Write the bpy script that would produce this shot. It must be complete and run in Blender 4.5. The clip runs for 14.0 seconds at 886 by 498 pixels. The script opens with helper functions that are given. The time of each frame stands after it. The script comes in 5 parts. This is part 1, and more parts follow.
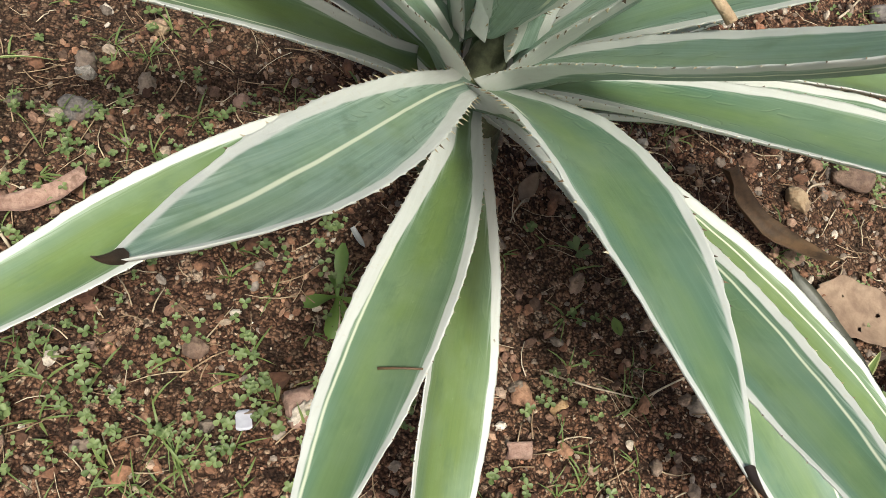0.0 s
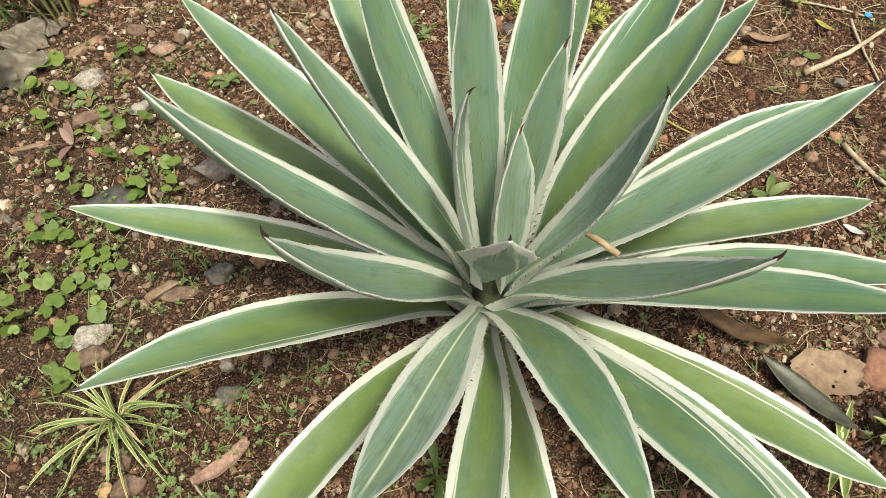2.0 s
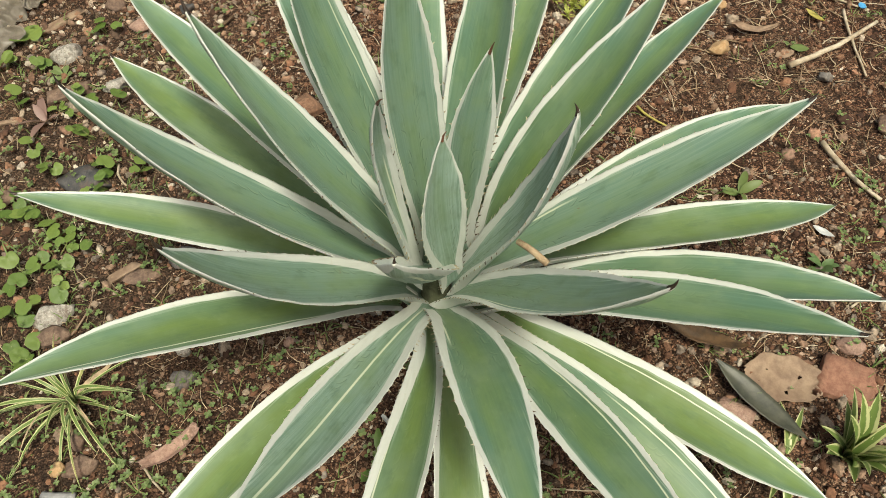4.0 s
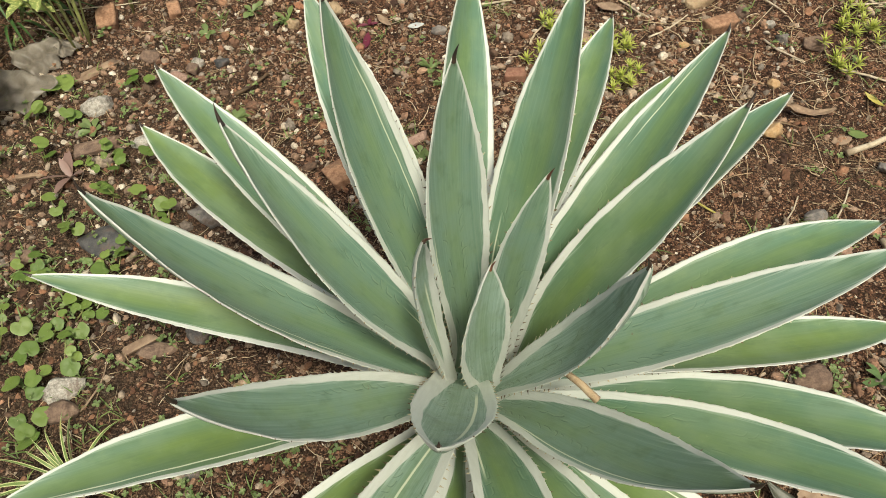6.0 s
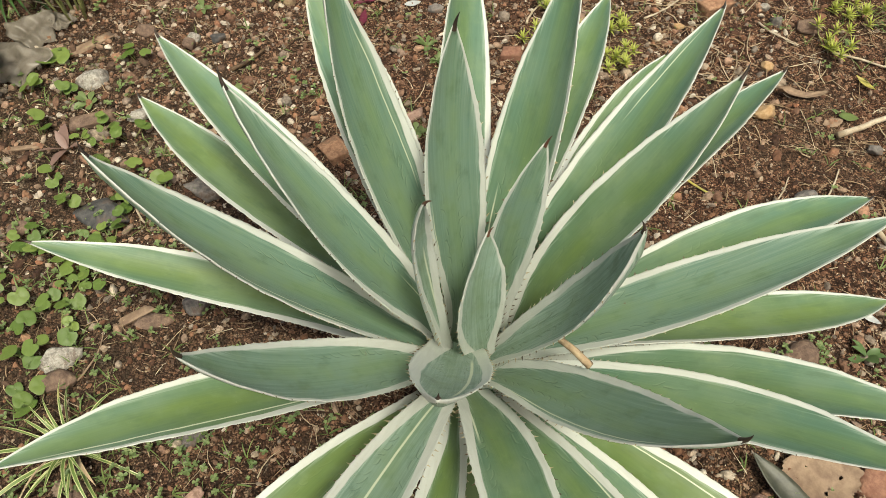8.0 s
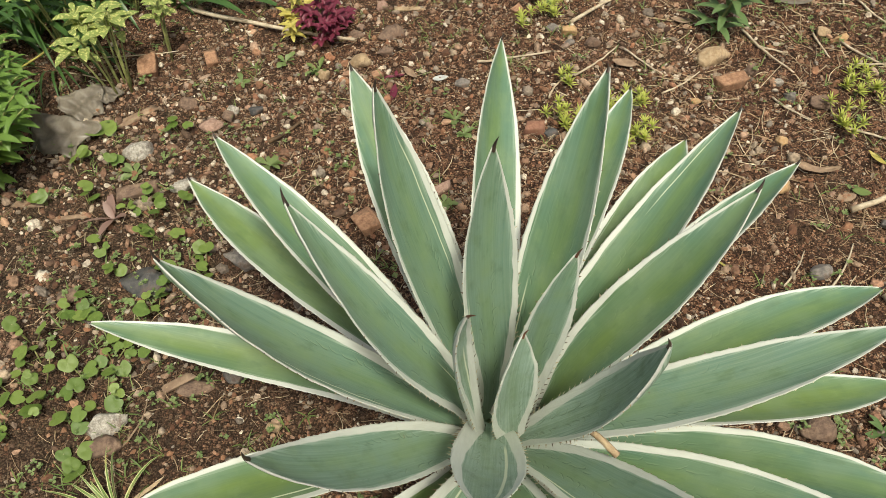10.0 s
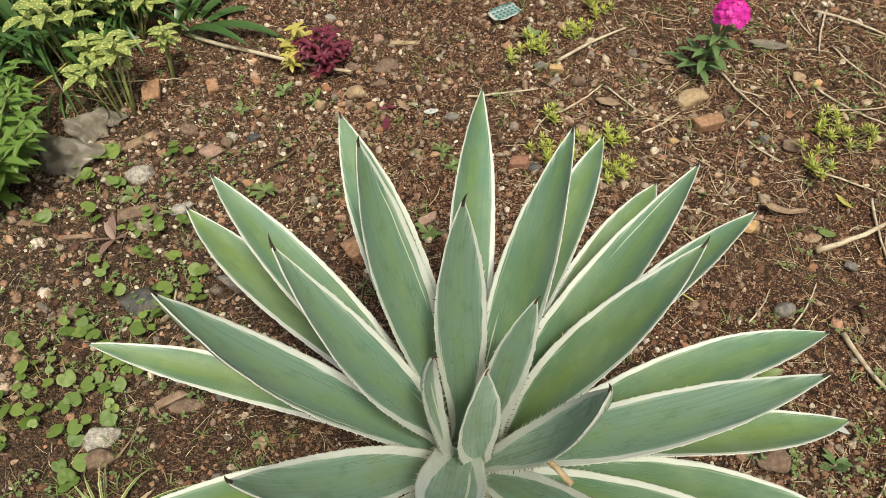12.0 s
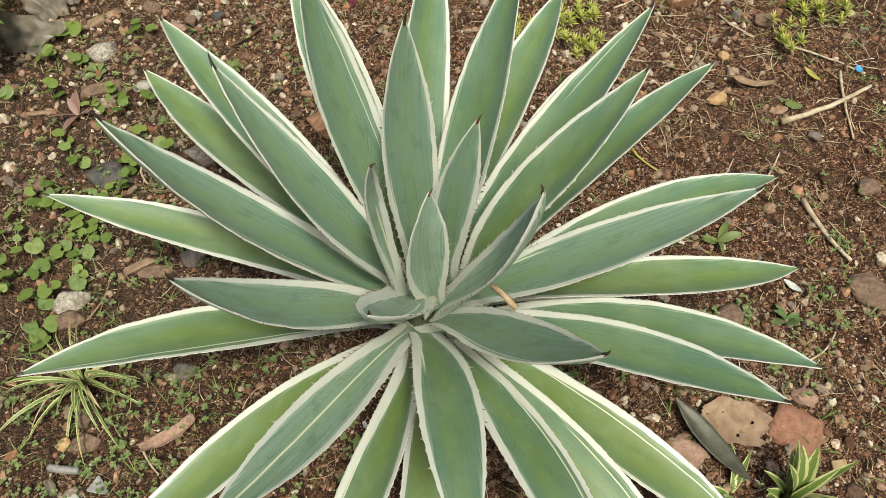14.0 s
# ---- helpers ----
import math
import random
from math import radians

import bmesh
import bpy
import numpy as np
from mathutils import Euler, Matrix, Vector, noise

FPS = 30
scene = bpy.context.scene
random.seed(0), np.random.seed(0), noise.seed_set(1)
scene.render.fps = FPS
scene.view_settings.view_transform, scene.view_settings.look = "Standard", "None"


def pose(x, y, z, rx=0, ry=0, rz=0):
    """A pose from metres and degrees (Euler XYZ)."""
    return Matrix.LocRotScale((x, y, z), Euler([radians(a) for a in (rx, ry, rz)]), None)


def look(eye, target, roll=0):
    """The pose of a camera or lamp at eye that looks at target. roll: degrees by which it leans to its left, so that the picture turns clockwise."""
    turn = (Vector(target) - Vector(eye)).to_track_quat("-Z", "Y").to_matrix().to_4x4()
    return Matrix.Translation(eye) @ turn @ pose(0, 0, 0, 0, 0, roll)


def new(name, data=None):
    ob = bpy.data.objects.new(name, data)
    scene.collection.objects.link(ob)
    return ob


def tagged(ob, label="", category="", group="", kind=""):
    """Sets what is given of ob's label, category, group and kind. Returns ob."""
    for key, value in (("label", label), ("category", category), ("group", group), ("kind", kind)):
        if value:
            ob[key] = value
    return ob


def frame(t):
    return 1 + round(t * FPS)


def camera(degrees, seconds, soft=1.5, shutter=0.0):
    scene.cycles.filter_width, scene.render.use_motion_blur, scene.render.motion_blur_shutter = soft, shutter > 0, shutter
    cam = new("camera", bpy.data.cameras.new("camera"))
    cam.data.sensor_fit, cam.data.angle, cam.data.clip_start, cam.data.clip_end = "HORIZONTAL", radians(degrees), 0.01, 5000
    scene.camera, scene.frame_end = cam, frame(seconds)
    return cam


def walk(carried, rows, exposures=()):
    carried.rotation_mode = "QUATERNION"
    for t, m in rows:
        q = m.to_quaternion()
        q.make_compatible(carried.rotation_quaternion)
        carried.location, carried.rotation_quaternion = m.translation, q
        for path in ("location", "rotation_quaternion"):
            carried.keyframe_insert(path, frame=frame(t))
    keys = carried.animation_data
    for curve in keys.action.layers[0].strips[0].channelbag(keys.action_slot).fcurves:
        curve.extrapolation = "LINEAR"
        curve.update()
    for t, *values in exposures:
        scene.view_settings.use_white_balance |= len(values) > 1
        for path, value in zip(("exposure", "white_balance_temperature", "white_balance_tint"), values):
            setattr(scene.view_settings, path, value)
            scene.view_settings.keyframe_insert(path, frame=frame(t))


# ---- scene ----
cam = camera(62.3, 14.0, soft=0.65)
PATH = [
    (0, (-0.116, -0.369, 0.668), (0.228, 0.434, -1.131), 27.1),
    (0.5, (-0.173, -0.373, 0.696), (0.108, 0.471, -1.096), 18.6),
    (0.8, (-0.188, -0.354, 0.766), (0.071, 0.527, -1.011), 12.0),
    (1, (-0.195, -0.374, 0.809), (0.073, 0.64, -0.894), 9.0),
    (1.5, (-0.179, -0.418, 0.898), (0.016, 0.665, -0.772), 0.8),
    (2, (-0.119, -0.435, 0.964), (0.058, 0.689, -0.681), -2.1),
    (2.2, (-0.08, -0.438, 0.98), (0.094, 0.697, -0.658), -2.7),
    (4.3, (-0.025, -0.406, 0.977), (0.06, 0.652, -0.719), -2.9),
    (4.5, (-0.052, -0.395, 0.975), (-0.013, 0.675, -0.714), -4.0),
    (5, (-0.066, -0.343, 0.976), (-0.036, 0.757, -0.694), -3.0),
    (5.5, (-0.044, -0.318, 0.977), (0.016, 0.797, -0.683), -2.4),
    (6, (-0.033, -0.308, 0.977), (0.037, 0.818, -0.675), -2.1),
    (6.5, (-0.039, -0.321, 0.963), (0.052, 0.773, -0.709), -0.2),
    (7, (-0.037, -0.328, 0.961), (0.052, 0.753, -0.719), -0.5),
    (7.2, (-0.038, -0.331, 0.964), (0.053, 0.749, -0.717), -0.3),
    (9.3, (-0.045, -0.316, 1.006), (0.031, 0.824, -0.636), -1.7),
    (9.5, (-0.049, -0.314, 1.015), (0.02, 0.834, -0.621), -1.8),
    (10, (-0.06, -0.309, 1.054), (-0.003, 0.869, -0.562), -1.7),
    (10.5, (-0.056, -0.316, 1.079), (-0.006, 0.871, -0.53), -1.2),
    (11, (-0.047, -0.318, 1.086), (0.031, 0.869, -0.522), 0.5),
    (11.5, (-0.044, -0.319, 1.114), (0.026, 0.878, -0.487), -0.0),
    (12, (-0.036, -0.325, 1.126), (0.03, 0.879, -0.47), 0.2),
    (12.5, (-0.039, -0.339, 1.124), (0.031, 0.859, -0.476), 0.9),
    (13, (-0.049, -0.365, 1.14), (-0.018, 0.792, -0.491), 0.2),
    (13.5, (-0.022, -0.394, 1.123), (0.017, 0.722, -0.536), 0.1),
    (13.7, (-0.012, -0.402, 1.107), (0.059, 0.667, -0.582), 0.8),
    (14, (0.007, -0.42, 1.075), (0.085, 0.622, -0.631), 0.7),
]
walk(cam, [(t, look(eye, target, roll)) for t, eye, target, roll in PATH],
     [(0.0, 0.40, 6300, 6), (0.5, 0.48, 6600, 3), (1.0, 0.66, 6800, 1), (1.5, 0.60, 6800, 1), (2.0, 0.43, 6800, 1), (4.5, 0.22, 6800, 1), (7.0, 0.22, 6800, 1), (14.0, 0.22, 6800, 1)])

# ---- light: hazy midday sun, almost overhead ----
SUN = Vector((0.09, -0.37, 0.925)).normalized()
world = bpy.data.worlds.new("sky")
scene.world = world
world.use_nodes = True
wn = world.node_tree.nodes
sky = wn.new("ShaderNodeTexSky")
sky.sky_type, sky.sun_disc = "NISHITA", False
sky.sun_elevation = math.asin(SUN.z)
sky.sun_rotation = math.atan2(SUN.x, SUN.y)
sky.air_density, sky.dust_density = 1.0, 9.0
world.node_tree.links.new(sky.outputs[0], wn["Background"].inputs[0])
wn["Background"].inputs[1].default_value = 0.100
sun = new("sun", bpy.data.lights.new("sun", "SUN"))
sun.data.energy, sun.data.angle, sun.data.color = 3.0, radians(7), (1.0, 0.95, 0.86)
sun.matrix_world = look(SUN * 10, (0, 0, 0))

# ---- materials ----
def material(name, rough=0.6):
    m = bpy.data.materials.new(name)
    m.use_nodes = True
    b = m.node_tree.nodes["Principled BSDF"]
    b.inputs["Roughness"].default_value = rough
    return m, m.node_tree, b


def link(nt, a, b):
    nt.links.new(a, b)


def put(nt, sock, v):
    if hasattr(v, "is_output"):
        nt.links.new(v, sock)
    else:
        sock.default_value = v


def calc(nt, op, a, b=0.0, c=0.0, clamp=False):
    n = nt.nodes.new("ShaderNodeMath")
    n.operation, n.use_clamp = op, clamp
    for s, v in zip(n.inputs, (a, b, c)):
        put(nt, s, v)
    return n.outputs[0]


def step(nt, x, lo, hi, to0=0.0, to1=1.0):
    n = nt.nodes.new("ShaderNodeMapRange")
    n.interpolation_type = "SMOOTHSTEP"
    for s, v in zip(n.inputs, (x, lo, hi, to0, to1)):
        put(nt, s, v)
    return n.outputs[0]


def blend(nt, fac, a, b, kind="MIX"):
    n = nt.nodes.new("ShaderNodeMix")
    n.data_type, n.blend_type = "RGBA", kind
    put(nt, n.inputs[0], fac)
    for s, v in ((n.inputs[6], a), (n.inputs[7], b)):
        put(nt, s, v if hasattr(v, "is_output") else (*v, 1))
    return n.outputs[2]


def grain(nt, scale, detail=3.0, vec=None, rough=0.55, stretch=None):
    n = nt.nodes.new("ShaderNodeTexNoise")
    n.inputs["Scale"].default_value, n.inputs["Detail"].default_value = scale, detail
    n.inputs["Roughness"].default_value = rough
    if vec is None:
        vec = nt.nodes.new("ShaderNodeTexCoord").outputs["Object"]
    if stretch:
        mp = nt.nodes.new("ShaderNodeMapping")
        mp.inputs["Scale"].default_value = stretch
        link(nt, vec, mp.inputs[0])
        vec = mp.outputs[0]
    link(nt, vec, n.inputs["Vector"])
    return n.outputs[0]


def attr(nt, name):
    n = nt.nodes.new("ShaderNodeAttribute")
    n.attribute_name = name
    return n


def relief(nt, b, height, strength=0.4, dist=0.002):
    n = nt.nodes.new("ShaderNodeBump")
    n.inputs["Strength"].default_value, n.inputs["Distance"].default_value = strength, dist
    link(nt, height, n.inputs["Height"])
    link(nt, n.outputs[0], b.inputs["Normal"])


def ramp(nt, fac, stops):
    n = nt.nodes.new("ShaderNodeValToRGB")
    el = n.color_ramp.elements
    while len(el) < len(stops):
        el.new(0.5)
    for e, (p, c) in zip(el, stops):
        e.position, e.color = p, (*c, 1)
    link(nt, fac, n.inputs[0])
    return n.outputs[0]


def agave_skin():
    """Waxy blue-green to yellow-green blade with a cream margin, fine length-wise streaks and stray pale stripes."""
    m, nt, b = material("agave_skin", 0.42)
    place = attr(nt, "blade").outputs["Vector"]      # across (m), along (m), distance from the margin (m)
    sep = nt.nodes.new("ShaderNodeSeparateXYZ")
    link(nt, place, sep.inputs[0])
    across, along, edge = sep.outputs
    look_ = nt.nodes.new("ShaderNodeSeparateXYZ")
    link(nt, attr(nt, "tone").outputs["Vector"], look_.inputs[0])   # hue, margin width (m), share of the length
    hue, margin, share = look_.outputs
    st = nt.nodes.new("ShaderNodeSeparateXYZ")
    link(nt, attr(nt, "stripe").outputs["Vector"], st.inputs[0])    # distance across from the stripe (m), half width (m), strength
    off, half, strong = st.outputs
    streak = grain(nt, 1.0, 6, place, 0.7, (380, 4, 0))
    streak = step(nt, streak, step(nt, hue, -0.3, 0.5, 0.28, -0.4), step(nt, hue, -0.3, 0.5, 0.72, 1.4))
    broad = grain(nt, 1.0, 3, place, 0.5, (40, 9, 0))
    blotch = grain(nt, 14, 3)
    fine = grain(nt, 220, 2)
    blue = blend(nt, streak, (0.056, 0.126, 0.080), (0.126, 0.218, 0.146))
    leafy = blend(nt, streak, (0.088, 0.140, 0.036), (0.150, 0.208, 0.066))
    # yellower along the middle of the blade, bluer towards its sides and its tip
    width = calc(nt, "ADD", calc(nt, "ABSOLUTE", across), edge)
    beside = calc(nt, "DIVIDE", calc(nt, "ABSOLUTE", across), calc(nt, "MAXIMUM", width, 0.001))
    tint = calc(nt, "ADD", hue, step(nt, beside, 0.10, 0.75, 0.36, -0.14))
    tint = calc(nt, "SUBTRACT", tint, step(nt, share, 0.55, 1.0, 0.0, 0.35))
    green = blend(nt, calc(nt, "ADD", tint, calc(nt, "MULTIPLY", calc(nt, "SUBTRACT", broad, 0.5), 1.3), clamp=True), blue, leafy)
    # young leaves are paler and bluer
    green = blend(nt, step(nt, hue, 0.26, -0.42, 0.0, 0.9), green, blend(nt, streak, (0.165, 0.265, 0.205), (0.360, 0.465, 0.395)))
    # a greyer, waxier bloom in patches
    green = blend(nt, step(nt, blotch, 0.42, 0.70, 0.0, 0.42), green, (0.175, 0.250, 0.155))
    cloudy = grain(nt, 1.0, 4, place, 0.6, (55, 30, 0))
    green = blend(nt, step(nt, cloudy, 0.47, 0.74, 0.0, 0.38), green, (0.185, 0.258, 0.125))
    # pale scuffs and flecks
    scuff = step(nt, grain(nt, 1.0, 5, place, 0.75, (110, 60, 0)), 0.66, 0.74, 0.0, 0.35)
    green = blend(nt, scuff, green, (0.34, 0.40, 0.26))
    # hair-fine pale lines along the blade
    hair = step(nt, grain(nt, 1.0, 3, place, 0.5, (800, 4, 0)), 0.57, 0.70, 0.0, step(nt, hue, 0.25, -0.3, 0.04, 0.5))
    green = blend(nt, hair, green, (0.27, 0.35, 0.26))
    deep = step(nt, grain(nt, 1.0, 4, place, 0.6, (60, 22, 0)), 0.50, 0.72, 0.0, 0.45)
    green = blend(nt, deep, green, (0.062, 0.112, 0.060))
    # yellower along the middle
    mid = step(nt, calc(nt, "ABSOLUTE", across), 0.002, 0.022, 0.32, 0.0)
    green = blend(nt, calc(nt, "MULTIPLY", mid, step(nt, broad, 0.35, 0.65)), green, (0.150, 0.240, 0.075))
    # imprints of the neighbours' toothed margins: saw-like dark lines along the blade
    luck = nt.nodes.new("ShaderNodeObjectInfo").outputs["Random"]
    lumpy = grain(nt, 1.0, 2, place, 0.5, (30, 30, 0))
    young = step(nt, hue, 0.45, 0.15, 0.25, 1.0)
    for sign, near, far in ((1, 0.10, 0.35), (-1, 0.18, 0.34)):
        beat = calc(nt, "FRACT", calc(nt, "ADD", calc(nt, "MULTIPLY", along, 58.0 + 7 * sign), calc(nt, "MULTIPLY", lumpy, 2.2)))
        saw = calc(nt, "MULTIPLY", calc(nt, "POWER", beat, 3.0), 0.0050)
        line_at = calc(nt, "ADD", calc(nt, "MULTIPLY", width, calc(nt, "ADD", near, calc(nt, "MULTIPLY", luck, far))), calc(nt, "MULTIPLY", lumpy, 0.004))
        dist = calc(nt, "SUBTRACT", calc(nt, "SUBTRACT", calc(nt, "MULTIPLY", across, float(sign)), line_at), saw)
        thin = step(nt, calc(nt, "ABSOLUTE", dist), 0.0002, 0.0009, 1.0, 0.0)
        pale = step(nt, calc(nt, "ABSOLUTE", calc(nt, "SUBTRACT", dist, 0.0012)), 0.0002, 0.0011, 1.0, 0.0)
        broken = step(nt, grain(nt, 1.0, 2, place, 0.5, (8, 30 + 9 * sign, 0)), 0.40, 0.52)
        fade = calc(nt, "MULTIPLY", step(nt, share, 0.04, 0.12), step(nt, share, 0.45, 0.80, 0.45, 0.0))
        fade = calc(nt, "MULTIPLY", calc(nt, "MULTIPLY", fade, broken), young)
        green = blend(nt, calc(nt, "MULTIPLY", pale, calc(nt, "MULTIPLY", fade, 0.5)), green, (0.30, 0.38, 0.25))
        green = blend(nt, calc(nt, "MULTIPLY", thin, fade), green, (0.040, 0.078, 0.036))
    cream = blend(nt, grain(nt, 1.0, 4, place, 0.6, (300, 22, 0)), (0.485, 0.500, 0.445), (0.635, 0.655, 0.610))
    cream = blend(nt, step(nt, fine, 0.60, 0.75, 0.0, 0.25), cream, (0.50, 0.46, 0.33))
    wob = calc(nt, "MULTIPLY", calc(nt, "SUBTRACT", grain(nt, 1.0, 3, place, 0.5, (0, 16, 0)), 0.5), 0.0030)
    e2 = calc(nt, "ADD", edge, wob)
    wide = calc(nt, "SUBTRACT", e2, margin)
    band = step(nt, wide, -0.0006, 0.0006, 1.0, 0.0)
    # pale transition line along the inside of the margin
    halo = calc(nt, "MULTIPLY", step(nt, wide, 0.0, 0.0045, 1.0, 0.0), step(nt, streak, 0.45, 0.62, 0.0, 0.6))
    green = blend(nt, halo, green, (0.38, 0.47, 0.38))
    wob2 = calc(nt, "MULTIPLY", calc(nt, "SUBTRACT", grain(nt, 1.0, 2, place, 0.5, (0, 12, 0)), 0.5), 0.0014)
    gap = calc(nt, "SUBTRACT", calc(nt, "ABSOLUTE", calc(nt, "ADD", off, wob2)), half)
    line = calc(nt, "MULTIPLY", step(nt, gap, -0.0005, 0.0006, 1.0, 0.0), strong)
    green = blend(nt, line, green, (0.58, 0.62, 0.46))
    col = blend(nt, band, green, cream)
    # specks of soil and brown scars
    dirt = step(nt, grain(nt, 90, 4, None, 0.7), 0.70, 0.76, 0.0, 0.7)
    col = blend(nt, dirt, col, (0.16, 0.11, 0.06))
    link(nt, col, b.inputs["Base Color"])
    link(nt, step(nt, blotch, 0.3, 0.7, 0.46, 0.62), b.inputs["Roughness"])
    b.inputs["Specular IOR Level"].default_value = 0.45
    b.inputs["Sheen Weight"].default_value, b.inputs["Sheen Roughness"].default_value = 0.03, 0.45   # waxy bloom
    relief(nt, b, calc(nt, "ADD", streak, calc(nt, "MULTIPLY", fine, 0.3)), 0.30, 0.0010)
    return m


def plain(name, dark, light, rough=0.7, scale=60, bump=0.3, island=0.0, spread=None, metal=0.0, dist=0.002, dust=0.0):
    """Two-tone grain; spread: stops of colour picked at random for each joined piece or object."""
    m, nt, b = material(name, rough)
    g = grain(nt, scale, 5, None, 0.65)
    big = grain(nt, scale * 0.17, 3)
    g2 = step(nt, g, 0.28, 0.72)
    col = blend(nt, g2, dark, light)
    if spread:
        if island:
            r = nt.nodes.new("ShaderNodeNewGeometry").outputs["Random Per Island"]
        else:
            r = nt.nodes.new("ShaderNodeObjectInfo").outputs["Random"]
        col = blend(nt, 1.0, ramp(nt, r, spread), blend(nt, g2, (0.60, 0.58, 0.56), (1.25, 1.22, 1.18)), "MULTIPLY")
    col = blend(nt, step(nt, big, 0.4, 0.7, 0.0, 0.35), col, dark)
    if dust:
        col = blend(nt, step(nt, grain(nt, scale * 0.45, 5, None, 0.7), 0.50, 0.66, 0.0, dust), col, (0.115, 0.064, 0.040))
    link(nt, col, b.inputs["Base Color"])
    b.inputs["Metallic"].default_value = metal
    if bump:
        relief(nt, b, g, bump, dist)
    return m


def cells(nt, scale, vec, feature="F1"):
    n = nt.nodes.new("ShaderNodeTexVoronoi")
    n.feature = feature
    n.inputs["Scale"].default_value = scale
    link(nt, vec, n.inputs["Vector"])
    if feature == "F1":
        s = nt.nodes.new("ShaderNodeSeparateColor")
        link(nt, n.outputs["Color"], s.inputs[0])
        return n.outputs["Distance"], s.outputs[0], s.outputs[1]
    return n.outputs["Distance"]


def soil_skin():
    """Crumbly reddish-brown earth: packed grains of two sizes, shade painted in between them, dry and mossy patches."""
    m, nt, b = material("soil", 0.95)
    b.inputs["Specular IOR Level"].default_value = 0.2
    vec = nt.nodes.new("ShaderNodeTexCoord").outputs["Object"]
    warp = nt.nodes.new("ShaderNodeTexNoise")
    warp.inputs["Scale"].default_value, warp.inputs["Detail"].default_value = 90, 4
    link(nt, vec, warp.inputs["Vector"])
    shift = nt.nodes.new("ShaderNodeVectorMath")
    shift.operation = "MULTIPLY_ADD"
    link(nt, warp.outputs[1], shift.inputs[0])
    shift.inputs[1].default_value = (0.009, 0.009, 0.009)
    link(nt, vec, shift.inputs[2])
    vec = shift.outputs[0]
    d1, r1, q1 = cells(nt, 330, vec)
    d2, r2, q2 = cells(nt, 120, vec)
    a, c, f = grain(nt, 3.2, 4), grain(nt, 38, 6, None, 0.7), grain(nt, 420, 4, None, 0.7)
    fine = ramp(nt, r1, ((0.0, (0.022, 0.010, 0.006)), (0.30, (0.098, 0.044, 0.025)), (0.65, (0.262, 0.134, 0.078)), (0.92, (0.395, 0.240, 0.148)), (1.0, (0.660, 0.510, 0.355))))
    coarse = ramp(nt, r2, ((0.0, (0.045, 0.024, 0.015)), (0.5, (0.205, 0.102, 0.058)), (0.8, (0.370, 0.212, 0.132)), (0.95, (0.490, 0.335, 0.225)), (1.0, (0.552, 0.448, 0.333))))
    col = blend(nt, step(nt, q2, 0.60, 0.64), fine, coarse)
    col = blend(nt, step(nt, c, 0.52, 0.34, 0.0, 0.95), col, (0.026, 0.014, 0.009))
    col = blend(nt, step(nt, a, 0.45, 0.62, 0.0, 0.35), col, (0.155, 0.105, 0.066))
    # greyer, mossier patch of the bed where the round-leaved weeds grow
    away = nt.nodes.new("ShaderNodeVectorMath")
    away.operation = "DISTANCE"
    link(nt, nt.nodes.new("ShaderNodeTexCoord").outputs["Object"], away.inputs[0])
    away.inputs[1].default_value = (-0.85, 0.35, 0.0)
    damp = step(nt, calc(nt, "ADD", away.outputs["Value"], calc(nt, "MULTIPLY", a, 0.9)), 1.35, 0.75)
    moss = step(nt, calc(nt, "ADD", grain(nt, 11, 5, None, 0.7), calc(nt, "MULTIPLY", damp, 0.10)), 0.62, 0.72, 0.0, 0.30)
    col = blend(nt, moss, col, (0.115, 0.102, 0.046))
    col = blend(nt, calc(nt, "MULTIPLY", damp, 0.55), col, (0.076, 0.058, 0.040))
    # near-black between the small grains: crevice shade put into the colour
    crevice_shade = calc(nt, "MULTIPLY", step(nt, d1, 0.35, 0.70), 0.84)
    col = blend(nt, crevice_shade, col, (0.022, 0.012, 0.008))
    link(nt, col, b.inputs["Base Color"])
    lump = calc(nt, "ADD", calc(nt, "MULTIPLY", calc(nt, "SUBTRACT", 1.0, d2), 1.6), calc(nt, "SUBTRACT", 1.0, d1))
    relief(nt, b, calc(nt, "ADD", lump, calc(nt, "ADD", c, calc(nt, "MULTIPLY", f, 0.5))), 1.0, 0.0045)
    return m


AGAVE = agave_skin()
SOIL = soil_skin()
SPINE = plain("spine_horn", (0.014, 0.010, 0.008), (0.055, 0.034, 0.022), 0.45, 90, 0.2)
TOOTH = plain("tooth_horn", (0.26, 0.20, 0.11), (0.56, 0.53, 0.41), 0.5, 160, 0.1, True,
              ((0.0, (0.045, 0.028, 0.016)), (0.35, (0.14, 0.085, 0.045)), (0.6, (0.42, 0.36, 0.22)), (1.0, (0.58, 0.55, 0.42))))
RED_SPINE = plain("young_spine_horn", (0.05, 0.020, 0.012), (0.15, 0.060, 0.030), 0.45, 90, 0.2)
TRUNK = plain("dry_leaf_base", (0.045, 0.050, 0.028), (0.15, 0.16, 0.085), 0.8, 70, 0.6)


# ---- building helpers ----
def mesh_object(name, verts, faces, mat, smooth=True):
    me = bpy.data.meshes.new(name)
    me.from_pydata([tuple(v) for v in verts], [], [tuple(f) for f in faces])
    if smooth:
        me.polygons.foreach_set("use_smooth", [True] * len(me.polygons))
    if mat is not None:
        me.materials.append(mat)
    me.update()
    return new(name, me)


def under(ob, parent, label=""):
    ob.parent = parent
    if label:
        tagged(ob, label)
    return ob


def thing(name, at=(0, 0, 0), turn=0.0):
    e = new(name)
    e.empty_display_size = 0.02
    e.location, e.rotation_euler = at, (0, 0, turn)
    return e


